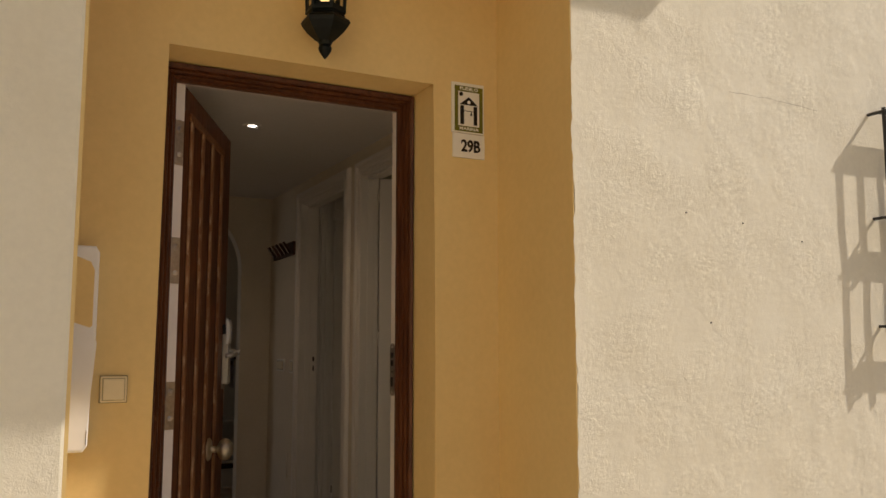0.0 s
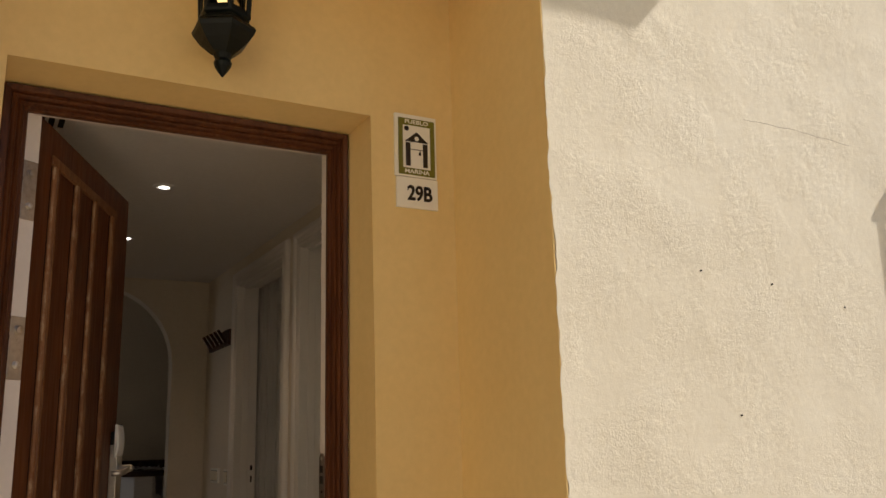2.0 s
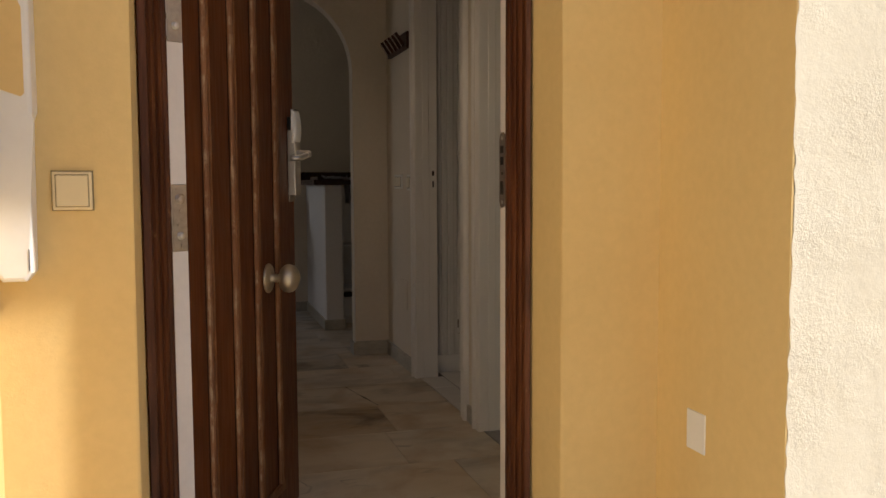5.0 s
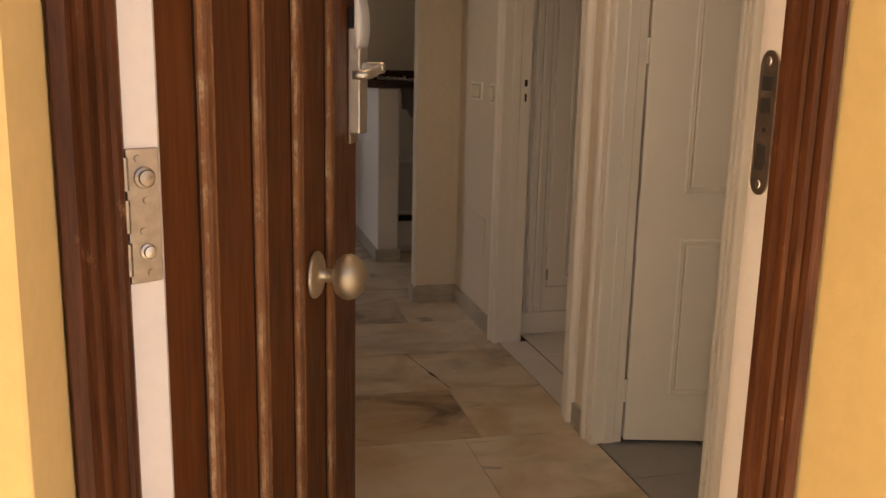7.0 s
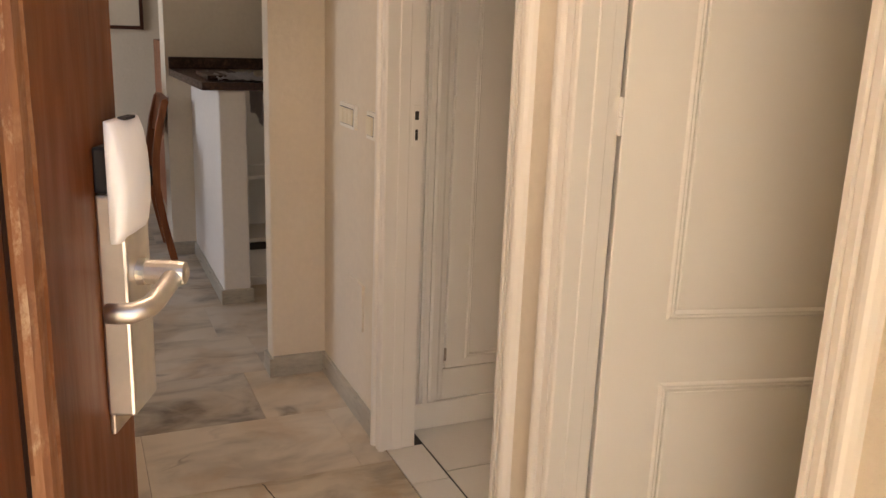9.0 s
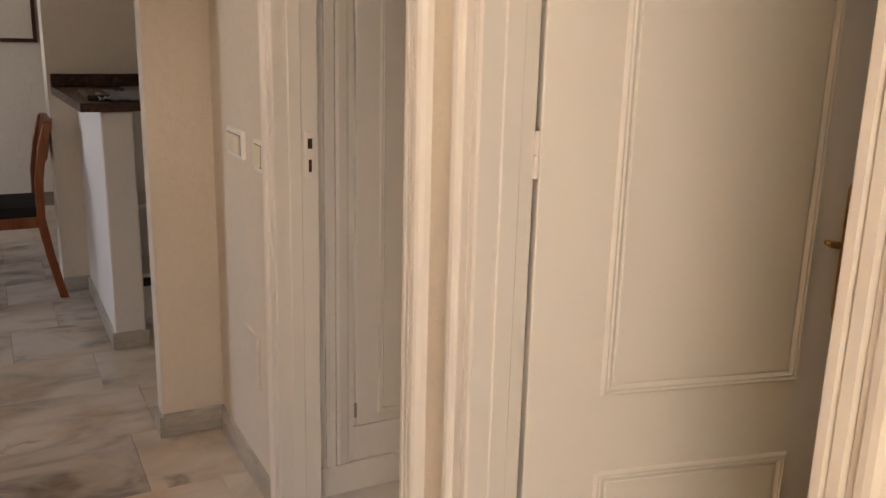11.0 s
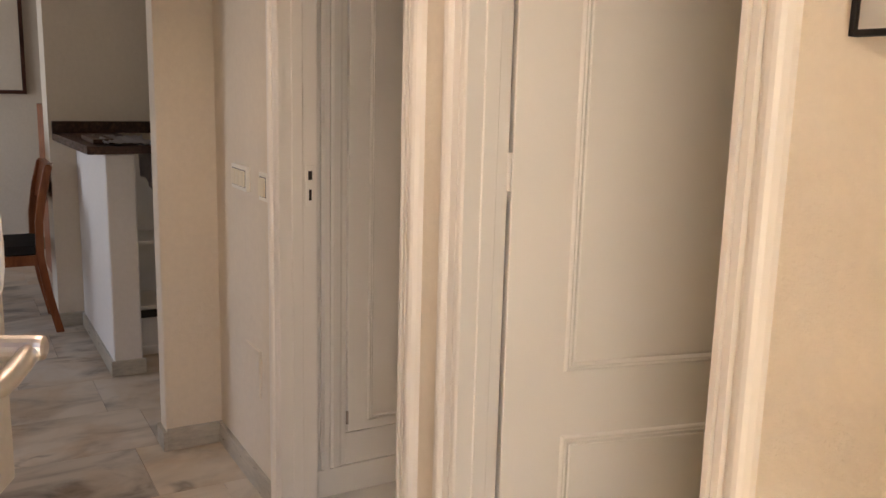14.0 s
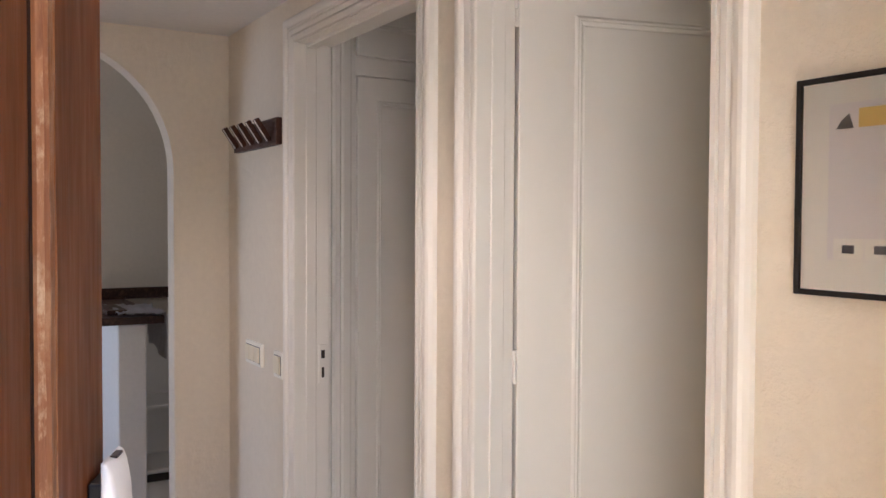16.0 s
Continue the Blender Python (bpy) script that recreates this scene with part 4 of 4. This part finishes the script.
for x0 in (1.488, 1.925):
    for z0, z1 in ((0.210, 1.970), (2.040, 2.44)):
        leaf = part("door", boxes(((x0, 2.512, z0), (x0 + 0.430, 2.532, z1)), bevel=0.003), WHITE_WOOD, wardrobe)
        ring = panel_ring(x0 + 0.070, x0 + 0.360, z0 + 0.030 if z0 < 1 else z0 + 0.09, z1 - 0.075, 2.5122, 0.007, 0.018)
        part("panel_moulding", ring, WHITE_WOOD, leaf)
    for z in (0.262, 1.10, 1.86):
        part("hinge", tube(bmesh.new(), [(x0 - 0.002, 2.511, z - 0.022), (x0 - 0.002, 2.511, z + 0.022)], 0.0045, 8), OLD_STEEL if z < 0.5 else WHITE_WOOD, wardrobe)

# ---- hall things ----
for y in (1.17, 2.09):
    spot = thing("ceiling_spot", (0.59, y, 2.18), "small round recessed ceiling spotlight, lit", "spotlight", "spots in the hall ceiling")
    part("trim_ring", turned(bmesh.new(), [(0.026, 2.1755), (0.030, 2.173), (0.040, 2.174), (0.043, 2.1805), (0.026, 2.1805)], 28, Matrix.Translation((0.59, y, 0))), CEIL_PAINT, spot)
    part("bulb", turned(bmesh.new(), [(0.001, 2.1745), (0.020, 2.1750), (0.0265, 2.1790), (0.001, 2.1795)], 24, Matrix.Translation((0.59, y, 0))), SPOT_GLOW, spot, "glowing bulb")

vent = thing("ceiling_vent", (0.1, 0.5, 2.18), "white ceiling vent grille with dark slots", "vent")
part("backing", boxes(((0.005, 0.215, 2.1775), (0.205, 0.66, 2.1805))), HOLE, vent)
part("frame", boxes(((0.0, 0.21, 2.168), (0.018, 0.67, 2.1795)), ((0.187, 0.21, 2.168), (0.21, 0.67, 2.1795)), ((0.018, 0.21, 2.168), (0.187, 0.23, 2.1795)), ((0.018, 0.65, 2.168), (0.187, 0.67, 2.1795)), bevel=0.001), LINING, vent)
for k in range(6):
    x = 0.036 + 0.0285 * k
    part("slat", boxes(((x, 0.23, 2.168), (x + 0.010, 0.65, 2.178))), LINING, vent)

for y0, y1, z0, z1, keys in ((2.715, 2.880, 0.992, 1.072, 3), (2.510, 2.590, 0.985, 1.070, 1)):
    plate = thing("wall_switch", (1.235, (y0 + y1) / 2, 1.03), "ivory plastic switch plate with %s on the cream wall" % ("three rockers" if keys == 3 else "one rocker"), "switch")
    part("plate", boxes(((1.223, y0, z0), (1.236, y1, z1)), bevel=0.0025), SWITCH_PLASTIC, plate)
    step = (y1 - y0 - 0.02) / keys
    for k in range(keys):
        # flat dark inlay paints the shadow line round each rocker
        part("rocker_gap", boxes(((1.2222, y0 + 0.010 + k * step, z0 + 0.012), (1.2240, y0 + 0.010 + (k + 1) * step, z1 - 0.012))), INK, plate)
        part("rocker", boxes(((1.2165, y0 + 0.0125 + k * step, z0 + 0.0145), (1.226, y0 + 0.0075 + (k + 1) * step, z1 - 0.0145)), bevel=0.002), ROCKER_PLASTIC, plate)
blank = thing("junction_cover", (1.235, 2.72, 0.45), "thin cream cover plate low on the hall wall", "wall plate")
part("plate", boxes(((1.226, 2.62, 0.33), (1.236, 2.76, 0.49)), bevel=0.001), HALL_PAINT, blank)

rack = thing("coat_rack", (1.235, 2.72, 1.8), "dark wooden coat rack with slanted pale-edged pegs", "coat rack")
part("board", boxes(((1.215, 2.540, 1.735), (1.2365, 2.985, 1.822)), bevel=0.003), RACK_WOOD, rack)
for k in range(5):
    y = 2.60 + 0.085 * k
    m = pose(1.216, y, 1.752, 0, -34, 0)
    b = bmesh.new()
    box(b, (-0.012, -0.011, 0.0), (0.006, 0.011, 0.082), 0.003, 2, m)
    peg = part("peg", b, RACK_WOOD, rack)
    b = bmesh.new()
    box(b, (-0.0145, -0.012, 0.004), (-0.0118, -0.008, 0.081), 0.0, 1, m)
    part("edge", b, LINING, peg)

picture = thing("framed_plan", (1.235, 0.44, 1.55), "black-framed floor plan print with a white mat", "picture")
PY0, PY1, PZ0, PZ1 = 0.205, 0.622, 1.401, 1.673
part("mat_board", boxes(((1.2255, PY0 + 0.006, PZ0 + 0.006), (1.231, PY1 - 0.006, PZ1 - 0.006))), PAPER, picture)
part("frame", boxes(((1.220, PY0, PZ0), (1.2365, PY0 + 0.007, PZ1)), ((1.220, PY1 - 0.007, PZ0), (1.2365, PY1, PZ1)), ((1.220, PY0 + 0.007, PZ0), (1.2365, PY1 - 0.007, PZ0 + 0.007)), ((1.220, PY0 + 0.007, PZ1 - 0.007), (1.2365, PY1 - 0.007, PZ1)), bevel=0.001), BLACK_FRAME, picture)
part("print", boxes(((1.2249, PY0 + 0.045, PZ0 + 0.045), (1.226, PY1 - 0.045, PZ1 - 0.035))), PRINT, picture)
part("title_bar", boxes(((1.2243, PY0 + 0.05, PZ1 - 0.066), (1.2251, PY1 - 0.085, PZ1 - 0.043))), PRINT_YELLOW, picture)
part("emblem", slab([(PY1 - 0.055, PZ1 - 0.066), (PY1 - 0.078, PZ1 - 0.066), (PY1 - 0.072, PZ1 - 0.048), (PY1 - 0.062, PZ1 - 0.056)], 1.2243, 1.2251, wall_yz), INK, picture)
lines = [((PY1 - 0.125, PZ0 + 0.10), (PY1 - 0.1235, PZ0 + 0.15)), ((PY1 - 0.26, PZ0 + 0.10), (PY1 - 0.1235, PZ0 + 0.1015)), ((PY1 - 0.26, PZ0 + 0.15), (PY1 - 0.16, PZ0 + 0.1515)), ((PY1 - 0.32, PZ0 + 0.10), (PY1 - 0.3185, PZ0 + 0.20)),
         ((PY1 - 0.22, PZ0 + 0.10), (PY1 - 0.2185, PZ0 + 0.20)), ((PY1 - 0.32, PZ0 + 0.20), (PY1 - 0.15, PZ0 + 0.2012))]
part("plan_lines", boxes(*[((1.2243, a[0], a[1]), (1.2251, b[0], b[1])) for a, b in lines]), INK, picture)
for k in range(5):
    y = PY1 - 0.052 - 0.042 * (k + 1)
    part("caption_box", boxes(((1.2246, y, PZ0 + 0.046), (1.2251, y + 0.040, PZ0 + 0.072))), PAPER, picture)
    part("caption", boxes(((1.2241, y + 0.012, PZ0 + 0.054), (1.2247, y + 0.028, PZ0 + 0.064))), INK, picture)
part("glazing", boxes(((1.2215, PY0 + 0.010, PZ0 + 0.010), (1.2225, PY1 - 0.010, PZ1 - 0.010))), GLASS, picture, "clear picture glass").visible_shadow = False

# ---- kitchen bar and living room beyond the arch ----
bar = thing("kitchen_bar", (1.06, 4.5, 0), "white plastered half wall of the kitchen bar with dark top", "half wall")
part("half_wall", boxes(((0.998, 4.035, 0.0), (1.125, 5.0, 1.012)), bevel=0.010, seg=3), CEIL_PAINT, bar)
part("base_tile", boxes(((0.986, 4.023, 0.0), (1.137, 4.036, 0.072)), ((0.986, 4.036, 0.0), (0.999, 5.0, 0.072)), bevel=0.002), SKIRT, bar)
part("bar_top", slab([(0.925, 4.015), (1.20, 4.015), (1.20, 4.995), (0.885, 4.995)], 1.012, 1.048, lambda p, q, d: (p, q, d)), DARK_WOOD, bar, "dark wooden bar top")
part("upstand", boxes(((0.885, 4.972, 1.048), (1.60, 4.999, 1.110)), bevel=0.002), DARK_WOOD, bar)
shelf_unit = thing("shelf_unit", (1.35, 4.5, 0), "white open shelf unit beside the kitchen bar", "shelf")
part("back_panel", boxes(((1.126, 4.60, 0.0), (1.9, 4.62, 0.99))), WHITE_WOOD, shelf_unit)
for z in (0.03, 0.235, 0.555):
    part("shelf", boxes(((1.126, 4.28, z), (1.9, 4.60, z + 0.018)), bevel=0.001), WHITE_WOOD, shelf_unit)
part("dark_strip", boxes(((1.126, 4.275, 0.195), (1.9, 4.282, 0.232))), HOLE, shelf_unit)
part("kick_board", boxes(((1.126, 4.30, 0.0), (1.9, 4.315, 0.19))), WHITE_WOOD, shelf_unit)

# crumpled protective film over the bar top
film = thing("plastic_film", (1.1, 4.3, 1.05), "crumpled clear grey plastic film draped over the bar end", "plastic sheet")
bm = bmesh.new()
rows = []
for i in range(26):
    row = []
    for k in range(30):
        u, v = i / 25, k / 29
        x = 1.00 + 0.215 * min(1.0, v * 1.5) + (0.012 * noise.noise((u * 6, v * 6, 2)) if v > 0.66 else 0)
        z = 1.056 + 0.030 * abs(noise.noise((u * 5, v * 5, 4))) + 0.014 * noise.noise((u * 14, v * 14, 4))
        if v > 0.66:
            z = 1.06 - (v - 0.66) * (0.70 - 0.25 * u + 0.10 * noise.noise((u * 5, 3, 1)))
            x += 0.020 * math.sin(u * 15) * (v - 0.6)
        row.append(bm.verts.new((x, 4.03 + 0.45 * u + 0.02 * noise.noise((u * 7, v * 7, 9)), max(z, 0.7))))
    rows.append(row)
for r0, r1 in zip(rows, rows[1:]):
    for k in range(29):
        bm.faces.new((r0[k], r1[k], r1[k + 1], r0[k + 1]))
bmesh.ops.solidify(bm, geom=bm.faces[:], thickness=0.0012)
FILM_GREY = plain("grey_film", (0.58, 0.55, 0.55), 0.5, vary=0.2, grain=30)
part("sheet", bm, FILM_GREY, film, smooth=True)
carton = thing("flat_box", (1.02, 4.4, 1.05), "low dark wooden tray on the bar top", "tray")
part("body", boxes(((0.965, 4.12, 1.049), (1.06, 4.50, 1.070)), bevel=0.003), DARK_WOOD, carton)

chair = thing("dining_chair", (0.70, 5.05, 0), "reddish wooden dining chair with a curved back and dark seat", "chair")
for y in (4.895, 5.300):
    post = [(0.862, y, 0.0), (0.815, y, 0.22), (0.785, y, 0.42), (0.790, y, 0.60), (0.815, y, 0.76), (0.848, y, 0.885)]
    b = bmesh.new()
    rings = [[(x - 0.020, yy - 0.014, z), (x + 0.020, yy - 0.014, z), (x + 0.020, yy + 0.014, z), (x - 0.020, yy + 0.014, z)] for x, yy, z in post]
    loft(b, rings)
    bmesh.ops.bevel(b, geom=b.edges[:], offset=0.004, segments=1, affect="EDGES")
    part("back_post", b, CHAIR_WOOD, chair)
    b = bmesh.new()
    loft(b, [[(x - 0.018, y - 0.016, z), (x + 0.018, y - 0.016, z), (x + 0.018, y + 0.016, z), (x - 0.018, y + 0.016, z)] for x, z in ((0.385, 0.0), (0.395, 0.44))])
    part("front_leg", b, CHAIR_WOOD, chair)
b = bmesh.new()
rings = []
for k in range(9):
    y = 4.885 + 0.425 * k / 8
    bow = 0.030 * math.sin(math.pi * k / 8)
    rings.append([(0.800 + bow, y, 0.690), (0.818 + bow, y, 0.690), (0.858 + bow, y, 0.893), (0.836 + bow, y, 0.893)])
loft(b, rings)
part("backrest", b, CHAIR_WOOD, chair)
part("seat", boxes(((0.380, 4.885, 0.425), (0.800, 5.310, 0.475)), bevel=0.015, seg=3), FABRIC, chair, "dark upholstered seat")
for y in (4.888, 5.290):
    part("seat_rail", boxes(((0.390, y, 0.370), (0.795, y + 0.018, 0.425))), CHAIR_WOOD, chair)

table = thing("dining_table", (0.1, 5.3, 0), "dark wooden dining table near the window", "table")
part("tabletop", boxes(((-0.55, 4.75, 0.715), (0.60, 5.85, 0.750)), bevel=0.004), CHAIR_WOOD, table)
for x in (-0.48, 0.50):
    for y in (4.82, 5.76):
        part("leg", boxes(((x - 0.03, y - 0.03, 0.0), (x + 0.03, y + 0.03, 0.716)), bevel=0.004), CHAIR_WOOD, table)
# stands in for an unidentified dark shape in the living room
bag = thing("dark_object", (0.45, 5.2, 0.75), "unidentified crumpled black object on the dining table", "bag")
b = bmesh.new()
bmesh.ops.create_icosphere(b, subdivisions=3, radius=1.0)
for v in b.verts:
    n = 1 + 0.35 * noise.noise(v.co * 2.2) + 0.12 * noise.noise(v.co * 7)
    v.co = Vector((0.46 + 0.10 * v.co.x * n, 5.20 + 0.13 * v.co.y * n, 0.90 + 0.15 * v.co.z * n if v.co.z > -0.9 else 0.752))
for v in b.verts:
    v.co.z = max(v.co.z, 0.7515)
part("body", b, FABRIC, bag, smooth=True)
cabinet = thing("tall_cabinet", (0.9, 6.6, 0), "tall dark wooden cabinet standing in the living room", "cabinet")
part("carcass", boxes(((0.97, 6.30, 0.0), (1.70, 6.80, 1.15)), bevel=0.004), CHAIR_WOOD, cabinet)
canvas = thing("wall_picture", (0.75, 7.99, 1.6), "cream picture in a dark wooden frame on the far wall", "picture")
part("canvas", boxes(((0.20, 7.965, 1.22), (0.97, 7.985, 2.0))), HALL_PAINT, canvas)
part("frame", boxes(((0.97, 7.955, 1.19), (1.0, 7.995, 2.03)), ((0.17, 7.955, 1.19), (0.20, 7.995, 2.03)), ((0.20, 7.955, 1.19), (0.97, 7.995, 1.22)), ((0.20, 7.955, 2.0), (0.97, 7.995, 2.03))), RACK_WOOD, canvas)

# ---- floors: pieces last ----
structure("floor_bed", boxes(((-3.1, 0.0, -0.14), (4.2, 8.1, -0.006))), GROUT)
marble_floor = thing("floor", (0, 0.1, 0), "worn cream and grey marble floor tiles", "floor", kind="structure")
shared = {}


def floor_piece(name, x0, x1, y0, y1, material, parent, gap=0.0016, top=0.0):
    w, d = round(x1 - x0 - gap, 4), round(y1 - y0 - gap, 4)
    key = (w, d, material.name)
    if key not in shared:
        bm = boxes(((-w / 2, -d / 2, -0.012), (w / 2, d / 2, 0.0)), bevel=0.0009, seg=1)
        me = bpy.data.meshes.new(name)
        bm.to_mesh(me)
        bm.free()
        me.materials.append(material)
        shared[key] = me
    ob = new(name, shared[key])
    ob.parent = parent
    ob.location = Vector(((x0 + x1) / 2, (y0 + y1) / 2, top)) - parent.location
    return ob


# depth of each row, one joint in it, length of its tiles
ROWS = [(0.10, 0.66, 0.60, 0.62), (0.66, 1.08, 0.40, 0.62), (1.08, 1.50, 0.85, 0.62), (1.50, 1.92, 0.905, 0.62), (1.92, 2.34, 0.44, 0.80), (2.34, 2.76, 1.14, 0.62), (2.76, 3.18, 0.93, 0.62), (3.18, 3.60, 1.02, 0.62), (3.60, 4.02, 0.90, 0.62)]
for y0, y1, xj, long in ROWS:
    wide = 3.0 if y0 > 3.1 else 1.245
    low = -1.5 if y0 > 3.1 else -0.075
    cuts = sorted({low, wide} | {round(xj + long * k, 3) for k in range(-6, 6) if low + 0.02 < xj + long * k < wide - 0.02})
    for a, b in zip(cuts, cuts[1:]):
        stained, smoky = y0 == 1.50 and a < 0.68 < b, y0 == 2.76 and b < 1.0
        floor_piece("tile", a, b, y0, y1, MARBLE_DARK if stained else MARBLE_SMOKE if smoky else MARBLE if y0 < 2.3 else MARBLE_GREY, marble_floor)
for j in range(8):
    for i in range(9):
        x = -1.5 + 0.42 * i + 0.2 * (j % 2)
        floor_piece("tile", x, x + 0.42, 4.02 + 0.42 * j, 4.44 + 0.42 * j, MARBLE_GREY, marble_floor)
room_floor = thing("floor_room", (2, 2, 0), "white glazed floor tiles with dark joints", "floor", kind="structure")
structure("floor_room_bed", boxes(((1.35, 1.55, -0.02), (4.1, 2.53, -0.003))), GROUT_DARK)
for a, b in ((1.62, 1.84), (1.84, 2.18), (2.18, 2.41)):
    floor_piece("tile", 1.247, 1.372, a, b, WHITE_TILE, room_floor, 0.004)
for i in range(4):
    for j in range(3):
        floor_piece("tile", 1.374 + 0.33 * i, 1.704 + 0.33 * i, 1.56 + 0.33 * j, 1.89 + 0.33 * j, WHITE_TILE, room_floor, 0.005)
bath_floor = thing("floor_bath", (2, 0.8, 0), "grey bathroom floor tiles", "floor", kind="structure")
structure("floor_bath_bed", boxes(((1.25, 0.19, -0.02), (3.0, 1.46, -0.0035))), GROUT_DARK)
for i in range(6):
    for j in range(4):
        floor_piece("tile", 1.248 + 0.31 * i, 1.558 + 0.31 * i, 0.22 + 0.31 * j, 0.53 + 0.31 * j, BATH_FLOOR, bath_floor, 0.004)

# a dark healed crack across the hall floor
bm = bmesh.new()
pts = [(0.828 + 0.085 * k / 24 + 0.006 * noise.noise((k * 0.5, 4, 4)), 2.330 - 0.400 * k / 24) for k in range(25)]
for k, ((x0, y0), (x1, y1)) in enumerate(zip(pts, pts[1:])):
    w0, w1 = (0.0016 + 0.0012 * noise.noise((q * 0.45, 2, 6)) + 0.006 * math.exp(-((q - 15) / 1.6) ** 2) for q in (k, k + 1))
    bm.faces.new([bm.verts.new(v) for v in ((x0 - w0, y0, 0.0006), (x0 + w0, y0, 0.0006), (x1 + w1, y1, 0.0006), (x1 - w1, y1, 0.0006))])
tagged(part("floor_crack", bm, GROUT_DARK), kind="structure")
